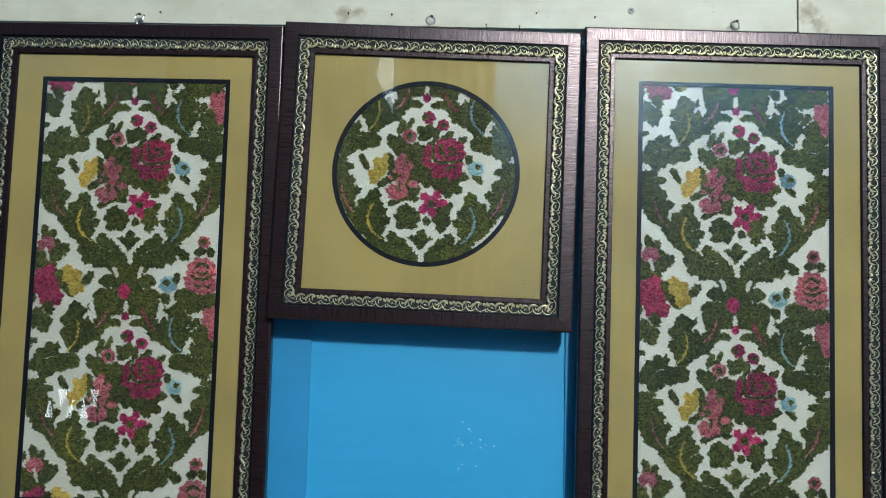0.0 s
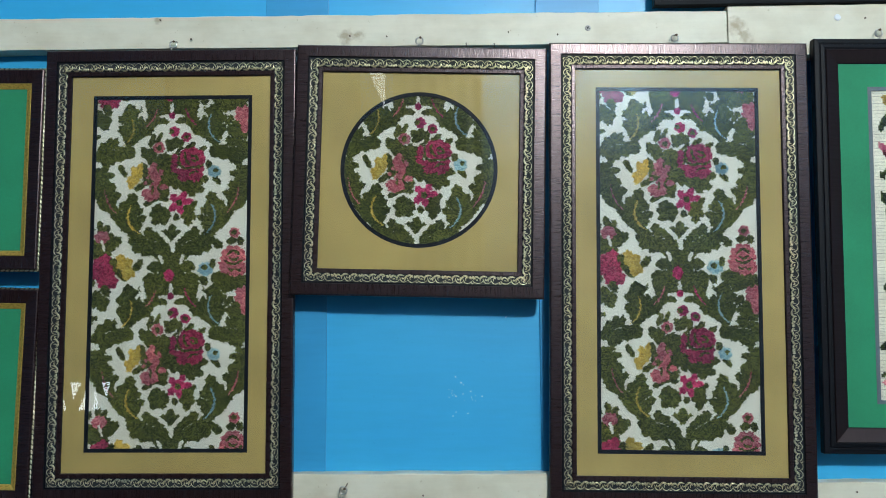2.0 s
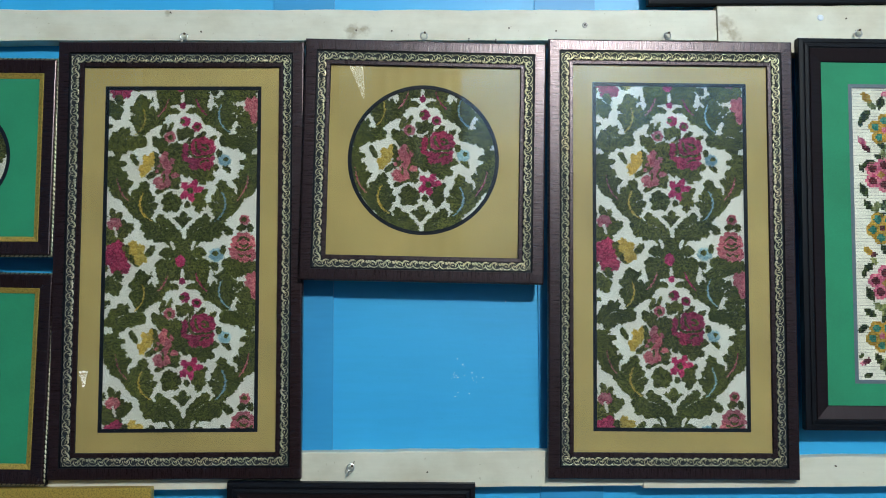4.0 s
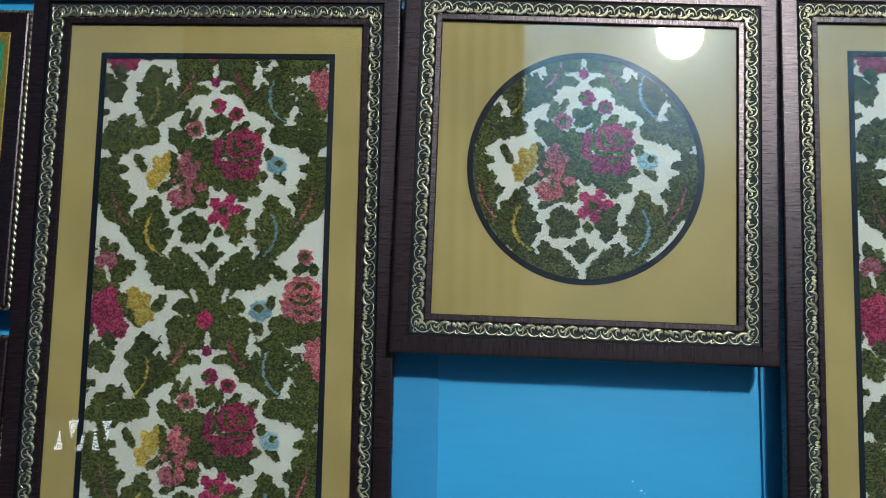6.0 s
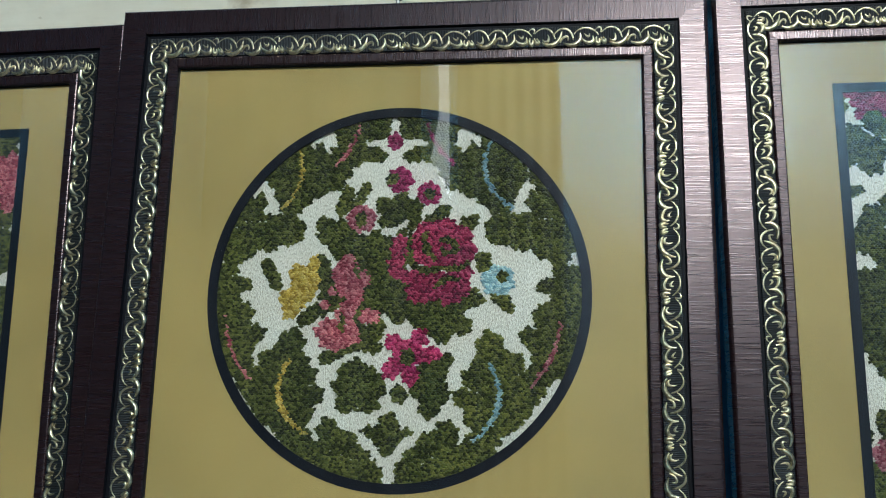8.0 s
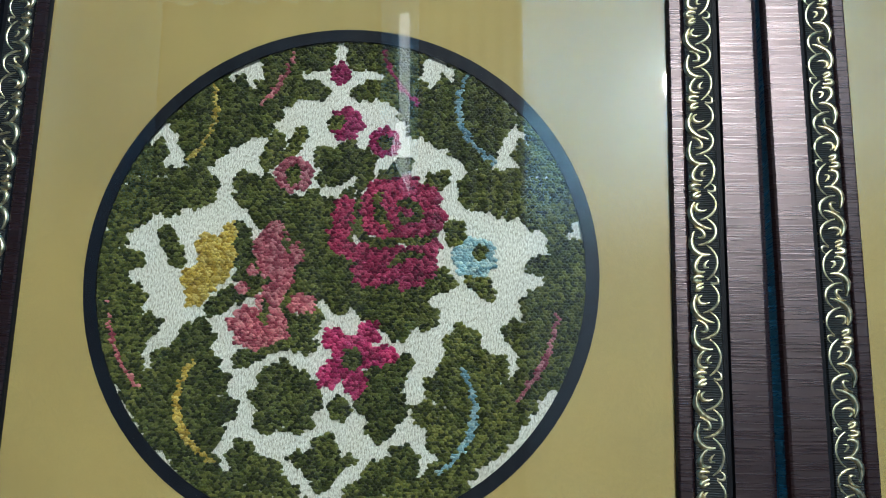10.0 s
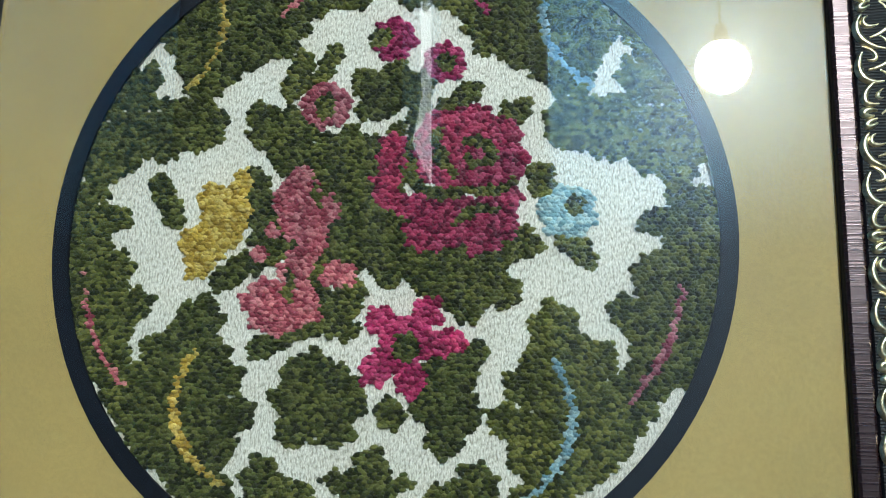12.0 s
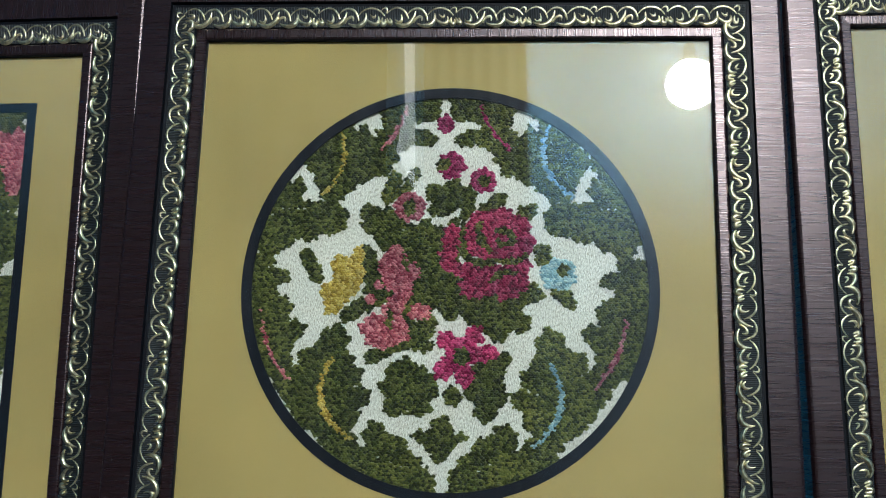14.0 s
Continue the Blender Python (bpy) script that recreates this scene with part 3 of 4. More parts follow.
    spray("leaf", 0, (24.1, -146.7, 13.3, -152.9, 14.2), (24.1, -148.2, 23.7, -165.9, 14.2), (27.1, -148.1, 34.1, -156.2, 13.6), (24, -140.7, 33.9, -136.6, 13.6), (19.5, -142.3, 30.1, -151, 17.3), (29.9, -134.6, 37.7, -129.3, 9.3))
    spray("leaf", 0, (-8.1, -75.1, -7.1, -112.5, 37.1), (-19.3, -115.8, -23.7, -122, 12.4), (5, -104.6, 47.9, -113.1, 16.1), (1.9, -100, 44.8, -102.4, 18.5), (23.5, -108.9, 33.7, -121.8, 13.6), (38.7, -96.3, 54.5, -96.1, 13.6), (-25.3, -122, -3.9, -115.5, 15.4), (-20.6, -123.2, -4.3, -125.9, 11.1), (-28.3, -122.1, -19.1, -121.9, 9.3))
    spray("leaf", 0, (-30.2, -69, -45.3, -47.3, 13.6), (-33.7, -59.5, -46.4, -58.9, 13), (-30.3, -67.4, -34.5, -72.3, 15.4), (-30.6, -56.2, -27.1, -69, 16.1), (-20.7, -72.1, -3.7, -60.7, 20.4), (-14.6, -65.6, -26.6, -81.7, 18.5))
    spray("leaf", 0, (-31.8, -42.6, -26.8, -27.9, 9.9), (-23.2, -41.6, -15.7, -25.5, 8), (-31.2, -40, -23.3, -38.3, 7.4))
    spray("leaf", 0, (4, -54.3, -9.1, -35.9, 12.4), (3.9, -49.4, 5.4, -32.6, 16.1), (11.7, -49.4, 13.7, -36.4, 10.5), (0.7, -49.5, -9.4, -50.2, 11.1), (0.6, -46.2, 11.8, -54.2, 17.3))
    line("gap", -6.7, -56.6, -0.7, -58.5, 7.7, -50.7, 3.4, 0)
    spray("leaf", 0, (22.1, -51.2, 34.1, -40.8, 9.9))
    spray("leaf", 0, (40.8, -56.1, 50.7, -47.1, 8.7), (41.4, -53.9, 42.9, -47.8, 6.8))
    blob("leaf", 54.2, -74.9, 4.3, 5.9, 10, 0, 0, 0)
    spray("leaf", 0, (62.4, -93.5, 71.5, -104.4, 9.9))
    spray("leaf", 0, (-76.3, -77.2, -67.7, -91.7, 9.9))
    spray("leaf", 0, (-43.2, -76.2, -38.1, -92.8, 13), (-51.2, -108.9, -33.6, -97.5, 10.5), (-41.9, -91.3, -29.2, -97.4, 13.6))
    spray("leaf", 0, (-37.8, -132, -25.8, -125.7, 9.3))
    line("gap", -45.1, -91.4, -46.2, -95.1, -46.7, -97.7, 3.7, 0)
    line("gap", -3.5, -106.9, -1.6, -109.9, 0.3, -113, 3.1, 0)
    line("gap", 8.8, -109.8, 9.5, -112.8, 10.8, -115.2, 2.8, 0)
    line("gap", 26.2, -124.1, 31.4, -125.8, 37.7, -124.5, 2.5, 0)
    line("gap", -21.3, -128.7, -15.8, -128.6, -10.2, -132.1, 2.8, 0)
    spray("crimson", 0, (4.3, -71.8, 3.4, -57.5, 11.1), (3, -81.3, -0.3, -71.8, 9.9))
    blob("crimson", 28.5, -64.5, 20.4, 15.4, 0, 8, 0.1, 0)
    spray("crimson", 0, (20.1, -84.2, 4.6, -84.4, 11.1), (17.2, -93.6, 8.5, -92.1, 13.6), (26.3, -90.3, 14.1, -96.7, 13), (23.3, -91.9, 26.2, -81, 12.4))
    spray("crimson", 0, (34, -90.2, 35.5, -80.8, 21.6), (41.6, -80.7, 47.8, -80.7, 12.4), (38.6, -90.1, 46.3, -90, 13.6), (35.4, -71.4, 47.7, -71.3, 15.4))
    line("leaf", 8.1, -71.7, 17, -83.6, 29.3, -78.4, 2.8, 0)
    line("leaf", 29.3, -78.4, 41.6, -80.1, 44.7, -75.1, 2.2, 0)
    line("leaf", 19, -57.3, 18.6, -68.4, 24.9, -72.8, 2.8, 0)
    line("leaf", 29.1, -61.3, 38.4, -61.2, 37.8, -68.2, 3.1, 0)
    line("leaf", 36.9, -67.6, 32.3, -71.4, 29.1, -67.1, 1.9, 0)
    line("leaf", 25.7, -90.3, 28.7, -84, 38.6, -85.2, 1.9, 0)
    line("leaf", 10.9, -57.4, 7.9, -65.4, 12.5, -74.2, 1.9, 0)
    spray("pink", 0, (-25.6, -92.6, -27, -70.3, 14.8), (-22.7, -87.9, -12.8, -83.4, 12.4), (-29.8, -81.7, -28.2, -91.1, 13.6))
    line("leaf", -21.8, -75.9, -22.9, -81.6, -19.6, -84.7, 1.2, 0)
    spray("pink", 0, (-34.6, -119.1, -35.6, -109.9, 17.9), (-28.4, -119, -37.5, -125.3, 14.8), (-21, -109.7, -24.2, -125.7, 12.4), (-25.8, -105.1, -6, -108.2, 10.5), (-28.9, -105.2, -15.3, -95.6, 9.9), (-25.9, -103.6, -18.6, -87.8, 10.5), (-37.9, -114.6, -43.9, -119.3, 12.4))
    line("leaf", -28.9, -106.1, -28.2, -109.8, -29.2, -116.6, 2.2, 0)
    line("leaf", -16.1, -99.7, -19, -105, -20.8, -107.2, 2.2, 0)
    line("leaf", -13.2, -90.9, -15.3, -94.1, -12.1, -98.7, 3.7, 0)
    line("leaf", -20.7, -109.7, -16.3, -114.2, -14.6, -118.8, 2.8, 0)
    line("leaf", -35.8, -103.7, -32.2, -101.2, -28, -97.4, 1.9, 0)
    blob("pink", -39.4, -100.7, 2.8, 2.2, 20, 0, 0, 0)
    blob("pink", -36.2, -93.1, 2.5, 2.2, 0, 0, 0, 0)
    spray("yellow", 0, (-51.3, -93, -45.9, -71.1, 10.5), (-53.8, -91.5, -58.3, -75.7, 11.7), (-54.3, -94.6, -68, -98, 12.4), (-57.3, -97.8, -63.1, -109.1, 11.7), (-55.9, -94.7, -47.8, -85.1, 16.7), (-49.8, -91.4, -45.4, -81.9, 10.5))
    spray("magenta", 0, (10.2, -130.5, -1.4, -118.5, 12.4), (10.2, -130.5, 20.6, -114.5, 11.7), (10.2, -130.5, 31.1, -128.5, 11.1), (10.2, -130.5, 13.8, -147.8, 11.7), (10.2, -130.5, -3.2, -142.2, 12.4))
    blob("leaf", 10.8, -130.8, 4.3, 4.3, 0, 0, 0, 0)
    blob("blue", 62.5, -85.4, 9.9, 9.3, 0, 6, 0.1, 0)
    blob("leaf", 64.9, -83.5, 3.4, 3.1, 0, 0, 0, 0)
    blob("magenta", 3, -24.7, 8, 8, 0, 7, 0.1, 0)
    blob("leaf", -1.1, -24.4, 3.4, 3.7, 0, 0, 0, 0)
    blob("magenta", 20.9, -33.1, 7.4, 7.4, 0, 7, 0.1, 0)
    blob("leaf", 21.2, -33.1, 3.4, 2.8, 0, 0, 0, 0)
    blob("pink", -19.8, -48.4, 9, 8.7, 0, 8, 0.1, 0)
    blob("leaf", -19.5, -49, 3.4, 4, 0, 0, 0, 0)
    blob("magenta", -0.7, -0.2, 4.3, 4.6, 0, 0, 0, 0)
    blob("magenta", -3.5, 29.9, 8.2, 9.8, 0, 0, 0, 0)
    line("yellow", -60, -5.4, -52.1, -28.7, -71.7, -43.6, 2.8, 0)
    line("blue", 58.1, -0.1, 45.9, -26.4, 70.6, -42.4, 3.1, 0)
    line("pink", -22.6, 9.8, -27.2, -7, -37.9, -15.7, 2.8, 0)
    line("magenta", 19.3, 9.9, 23.9, -5.5, 35.5, -15.3, 2.8, 0)
    line("pink", -100.2, -108.5, -95.4, -135.6, -82.4, -144.5, 2.5, 0)
    line("pink", 98.5, -110.1, 97, -129.9, 82, -146, 2.8, 0)
    line("yellow", -60, -133.7, -74.1, -159.9, -47.7, -175.3, 3.7, 0)
    line("blue", 58.5, -134, 73, -157.7, 49.4, -177.5, 3.4, 0)
    line("crimson", -38.2, -183.6, -26.1, -185.3, -18.1, -190.9, 1.2, 0)
    line("crimson", 13, -195.7, 24.7, -187.4, 34.1, -183.1, 1.2, 0)
    line("crimson", -97.8, -54.3, -91.1, -47.7, -78.1, -50.8, 1.2, 0)
    line("crimson", 78.5, -50.3, 90.9, -46.1, 106.1, -54.2, 1.2, 0)
    spray("leaf", 0, (-103.3, 95.3, -107.4, 111.5, 12), (-97, 95.2, -92.9, 106.1, 10.9), (-89.1, 74.3, -75.1, 87.1, 16.3), (-119.2, 98, -120.6, 103.3, 13.1), (-117.9, 74.6, -112.6, 56.5, 23.9), (-92.1, 82.1, -96.5, 66.6, 23.9), (-101.7, 66.7, -106.4, 56.4, 27.2))
    blob("pink", -102.9, 87.4, 11.4, 9.8, 0, 6, 0.1, 0)
    line("gap", -103.6, 82.2, -101.3, 77, -99.3, 69.2, 3.8, 0)
    spray("crimson", 0, (-99, 35.8, -96.3, 62.5, 23.9), (-100, 35.9, -122.8, 35, 23.9), (-97.3, 33.3, -80.8, 45.9, 19.6), (-97.2, 30.7, -82.3, 14.3, 23.9), (-100.7, 29.7, -97.7, 11.4, 21.8), (-100.3, 41, -113.6, 54.4, 21.8))
    spray("leaf", 0, (-97.7, 11.4, -92, 1.3, 14.1), (-120.2, 25.8, -114.4, 15.6, 13.1))
    spray("leaf", 0, (-80.5, 39.8, -65.2, 22.8, 13.1), (-85.3, 51.1, -79.8, 45.9, 13.1))
    spray("yellow", 0, (-72.1, 48.4, -76.5, 62.3, 15.2), (-69.4, 45.8, -58.4, 53.9, 15.2), (-72, 45.8, -80.9, 46.9, 14.1), (-66.7, 43.2, -65.2, 24.3, 16.3), (-64, 40.6, -55.1, 29.3, 14.1))
    spray("leaf", 0, (-51.6, 42.5, -42.8, 53.7, 12))
    blob("pink", 92.5, 91, 8.2, 8.2, 0, 6, 0.1, 0)
    blob("leaf", 92, 91.5, 3.8, 3.3, 0, 0, 0, 0)
    spray("leaf", 0, (65.3, 77.9, 73.8, 69, 12), (67.5, 72.7, 75.8, 75.2, 10.9))
    blob("leaf", 88.1, 79.2, 7.6, 6, 20, 4, 0.1, 0)
    spray("leaf", 0, (100.5, 80.1, 103.2, 72.3, 12))
    spray("leaf", 0, (70.7, 24.1, 109.3, 16.2, 25), (76, 19, 69.6, 28.2, 16.3), (81.3, 11.4, 74.3, 3.9, 14.1), (96.5, 18.8, 107, 3.6, 21.8))
    blob("pink", 90.6, 55.5, 18.5, 16.9, 0, 9, 0.1, 0)
    spray("pink", 0, (78, 44.4, 80.8, 31.6, 18.5), (91, 39.1, 93.8, 28, 22.8), (101.2, 39.1, 104, 28.9, 19.6))
    line("leaf", 79.4, 49.5, 90.9, 40.2, 103.1, 50.2, 2.7, 0)
    line("leaf", 82.3, 58.6, 90.4, 69.9, 98.8, 59.5, 2.7, 0)
    line("leaf", 85.5, 54.5, 90.8, 47.3, 96.8, 54.4, 2.2, 0)
    line("leaf", 83.8, 39.2, 88, 33.1, 92, 38.1, 1.6, 0)
    line("leaf", 94.6, 38.1, 98.3, 32, 102.3, 38, 1.6, 0)
    blob("blue", 50.3, 38.5, 11.4, 10.3, 0, 5, 0.1, 0)
    blob("leaf", 48.7, 40.6, 4.4, 3.8, 0, 0, 0, 0)
    spray("leaf", 0, (60, 43.5, 60.8, 53.7, 9.8))
    spray("leaf", 0, (48.3, 19.3, 42.9, 27.4, 12), (48.2, 21.8, 52.2, 26.3, 8.7))
    spray("leaf", 0, (97.5, -17.1, 90.4, -37.8, 20.7), (108.2, -22.8, 100.5, -39.1, 19.6), (86.6, -6, 79.3, -15.8, 10.9), (80.8, 13.5, 72.7, 14.2, 13.1), (96.9, 16, 80.9, 7.9, 14.1), (104.8, 21.4, 97, 10.4, 16.3), (86.8, -19.7, 81.6, -26.8, 10.9))
    spray("pink", 0, (103.7, -6.2, 97, 10.4, 14.1), (102.6, -6.2, 92.9, -3.9, 13.1), (105.9, -11.8, 108.3, -29.4, 13.1), (107.8, 4.7, 108, -11.8, 16.3))
    spray("leaf", 0, (111.4, -58.2, 100.7, -48.8, 13.1), (111.3, -47.4, 104.3, -41.8, 10.9))


draw_motif()
REPEAT = 267.6


def spine(a, b, c, n=26):
    t = np.linspace(0, 1, n)[:, None]
    return (1 - t) ** 2 * np.array(a) + 2 * t * (1 - t) * np.array(b) + t * t * np.array(c)


def anchor(piece):
    """The middle of a piece and how far it reaches."""
    _, form, v = piece
    if form == "blob":
        return v[0], v[1], max(v[2], v[3]) * 1.3
    pts = [(q[i], q[i + 1]) for q in v for i in (0, 2)] if form == "spray" else [(v[i], v[i + 1]) for i in (0, 2, 4)]
    x, z = sum(p[0] for p in pts) / len(pts), sum(p[1] for p in pts) / len(pts)
    wide = max(q[4] for q in v) if form == "spray" else v[6]
    return x, z, max(math.hypot(p[0] - x, p[1] - z) for p in pts) + wide


def covers(piece, p):
    """Which of the points p (n, 2) the piece covers."""
    _, form, v = piece
    if form == "blob":
        x, z, rx, rz, turn, lobes, depth = v
        a = math.radians(turn)
        d = p - (x, z)
        u, w = d[:, 0] * math.cos(a) + d[:, 1] * math.sin(a), -d[:, 0] * math.sin(a) + d[:, 1] * math.cos(a)
        trim = 0.6 if rx > 5 else -0.4
        r = np.hypot(u / (rx - trim), w / (rz - trim))
        th = np.arctan2(w / rz, u / rx)
        return r < 1 + (depth * (1.6 * np.abs(np.cos(lobes * th / 2 + 0.7)) - 0.8) if lobes else 0)
    if form == "vein":
        x0, z0, xc, zc, x1, z1, w = v
        s = spine((x0, z0), (xc, zc), (x1, z1))
        dist = np.hypot(p[:, None, 0] - s[None, :, 0], p[:, None, 1] - s[None, :, 1])
        k = dist.argmin(1)
        spread = {"gap": 0.5, "leaf": 0.6}.get(piece[0], -0.2)
        return dist.min(1) < w / 2 * (0.72 + 0.35 * np.sin(np.pi * k / 25)) + spread
    inside = np.zeros(len(p), bool)
    for x0, z0, x1, z1, w in v:
        along = np.array((x1 - x0, z1 - z0))
        length = max(1e-6, np.hypot(*along))
        along = along / length
        run = max(0.0, length - 0.42 * w)
        d = p - (x0, z0)
        t = np.clip(d @ along, 0, run)
        off = np.hypot(d[:, 0] - t * along[0], d[:, 1] - t * along[1])
        th = np.arctan2(d @ np.array((-along[1], along[0])), d @ along - run * 0.6)
        inside |= off < (w / 2 - 0.75) * (1.0 - 0.16 * t / length) * (1 + 0.11 * np.cos(8 * th))
    return inside


PART_NAME = {"leaf": "velvet_leaf", "crimson": "velvet_rose", "magenta": "velvet_flower", "pink": "velvet_blossom", "yellow": "velvet_petal", "blue": "velvet_floret"}


def tufts(points, rng, fine, size=1.0):
    """Small rounded tufts of pile at the given points."""
    sides = 6 if fine else 4
    rings = ((1.0, 0.0), (0.78, 0.62)) if fine else ((1.0, 0.0), (0.72, 0.66))
    n = len(points)
    ang = np.arange(sides) / sides * 2 * np.pi
    rot = rng.uniform(-0.5, 0.5, n)
    sx, sz = size * rng.uniform(1.05, 1.6, n), size * rng.uniform(0.78, 1.1, n)
    hh = size * rng.uniform(0.8, 2.3, n)
    jx, jz = rng.uniform(-0.3, 0.3, n), rng.uniform(-0.22, 0.22, n)
    vs = []
    for r, h in rings:
        wob = rng.uniform(0.70, 1.30, (n, sides))
        x, z = r * wob * np.cos(ang)[None] * sx[:, None], r * wob * np.sin(ang)[None] * sz[:, None]
        c, s = np.cos(rot)[:, None], np.sin(rot)[:, None]
        vs.append(np.stack((points[:, :1] + jx[:, None] + x * c - z * s, -h * hh[:, None] * rng.uniform(0.75, 1.25, (n, sides)), points[:, 1:] + jz[:, None] + x * s + z * c), 2))
    top = np.stack((points[:, 0] + jx + size * rng.uniform(-0.5, 0.5, n), -hh, points[:, 1] + jz + size * rng.uniform(-0.3, 0.3, n)), 1)[:, None]
    patch = np.array([(-1, -1), (1, -1), (1, 1), (-1, 1)]) * (0.86 * size, 0.60 * size)
    back = np.stack((points[:, :1] + patch[None, :, 0], np.full((n, 4), -0.16), points[:, 1:] + patch[None, :, 1]), 2)
    v = np.concatenate((*vs, top, back), 1)
    per = 2 * sides + 5
    tri = []
    for i in range(sides):
        j = (i + 1) % sides
        tri += [(i, sides + j, j), (i, sides + i, sides + j), (sides + i, 2 * sides, sides + j)]
    q = 2 * sides + 1
    tri = np.array(tri + [(q, q + 1, q + 2), (q, q + 2, q + 3)])
    t = (tri[None] + (np.arange(n) * per)[:, None, None]).reshape(-1, 3)
    return v.reshape(-1, 3) / 1000.0, t


def brocade(owner, window, origin, turn, fine, seed, keep=None):
    """Woven cloth: a satin ground and one pile part for every leaf and flower that shows in the window.
    window: x0, z0, x1, z1 in mm round the frame's centre; origin: the small bud's place in the same."""
    x0, z0, x1, z1 = window
    me = box(x0 / 1000, -0.0, z0 / 1000, x1 / 1000, 0.0004, z1 / 1000)
    ground = part("satin_ground", me, SATIN, owner, "off-white satin ground cloth")
    rng = np.random.RandomState(seed)
    sx, sz = (1.75, 1.15) if fine else (1.75, 1.22)
    gx, gz = np.meshgrid(np.arange(x0 + 0.8, x1 - 0.5, sx), np.arange(z0 + 0.8, z1 - 0.5, sz))
    gx = gx + (np.arange(gx.shape[0]) % 2)[:, None] * sx / 2
    p = np.stack((gx.ravel(), gz.ravel()), 1)
    if keep is not None:
        p = p[np.hypot(p[:, 0] - keep[0], p[:, 1] - keep[1]) < keep[2]]
    a = math.radians(-turn)
    d = p - origin
    q0 = np.stack((d[:, 0] * math.cos(a) - d[:, 1] * math.sin(a), d[:, 0] * math.sin(a) + d[:, 1] * math.cos(a)), 1)
    # edges wander a little, as the weave does
    q0 = q0 + 0.5 * np.stack((np.sin(q0[:, 1] * 0.9 + q0[:, 0] * 0.31), np.sin(q0[:, 0] * 1.1 - q0[:, 1] * 0.43)), 1)
    which = np.full(len(p), -1)
    lo, hi = int(np.floor(q0[:, 1].min() / REPEAT)) - 1, int(np.ceil(q0[:, 1].max() / REPEAT)) + 1
    names = {}
    for order, piece in enumerate(PIECES):
        ax, az, reach = anchor(piece)
        for rep in range(lo, hi + 1):
            q = q0 - (0, rep * REPEAT)
            near = np.nonzero((np.abs(q[:, 0] - ax) < reach) & (np.abs(q[:, 1] - az) < reach))[0]
            if not len(near):
                continue
            sel = near[covers(piece, q[near])]
            key = order * 20 + rep + 8
            names[key] = piece
            which[sel] = -1 if piece[0] == "gap" else key
    for key in np.unique(which):
        if key < 0:
            continue
        pts = p[which == key]
        if len(pts) < 8:
            continue
        piece = names[key]
        v, t = tufts(pts, rng, fine, sx / 1.75)
        name = "velvet_vein" if piece[1] == "vein" else PART_NAME[piece[0]]
        tagged(child(name, tri_mesh(name, v, t, PILE[piece[0]]), ground), kind="stuff")


def screw_eye(x, z, y, tilt):
    """A small wire ring screwed into a frame's top edge, hung on a nail."""
    e = thing("hanging_ring", "small steel screw eye hung on a nail above a picture", "picture hook", pose(x, y, z, 0, tilt, 0), "picture hooks")
    for r, rr, nm in ((0.0052, 0.0011, "ring"),):
        bm = bmesh.new()
        n, k = 28, 8
        vs = [[bm.verts.new(((r + rr * math.cos(b)) * math.cos(a), rr * math.sin(b), (r + rr * math.cos(b)) * math.sin(a))) for b in [2 * math.pi * j / k for j in range(k)]] for a in [2 * math.pi * i / n for i in range(n)]]
        for i in range(n):
            for j in range(k):
                bm.faces.new((vs[i][j], vs[(i + 1) % n][j], vs[(i + 1) % n][(j + 1) % k], vs[i][(j + 1) % k]))
        bmesh.ops.recalc_face_normals(bm, faces=bm.faces[:])
        part(nm, bm, STEEL, e, "zinc steel ring")
    bm = bmesh.new()
    bmesh.ops.create_cone(bm, cap_ends=True, segments=8, radius1=0.0012, radius2=0.0011, depth=0.008, matrix=Matrix.Translation((0, 0, -0.0085)))
    part("shank", bm, STEEL, e)
    bm = bmesh.new()
    m = Matrix.Translation((0.001, 0.006, 0.0065)) @ Matrix.Rotation(radians(105), 4, "X")
    bmesh.ops.create_cone(bm, cap_ends=True, segments=8, radius1=0.0007, radius2=0.0009, depth=0.022, matrix=m)
    bmesh.ops.create_cone(bm, cap_ends=True, segments=10, radius1=0.0018, radius2=0.0018, depth=0.0008, matrix=m @ Matrix.Translation((0, 0, 0.011)))
    part("nail", bm, RUST, e, "bent rusty nail")


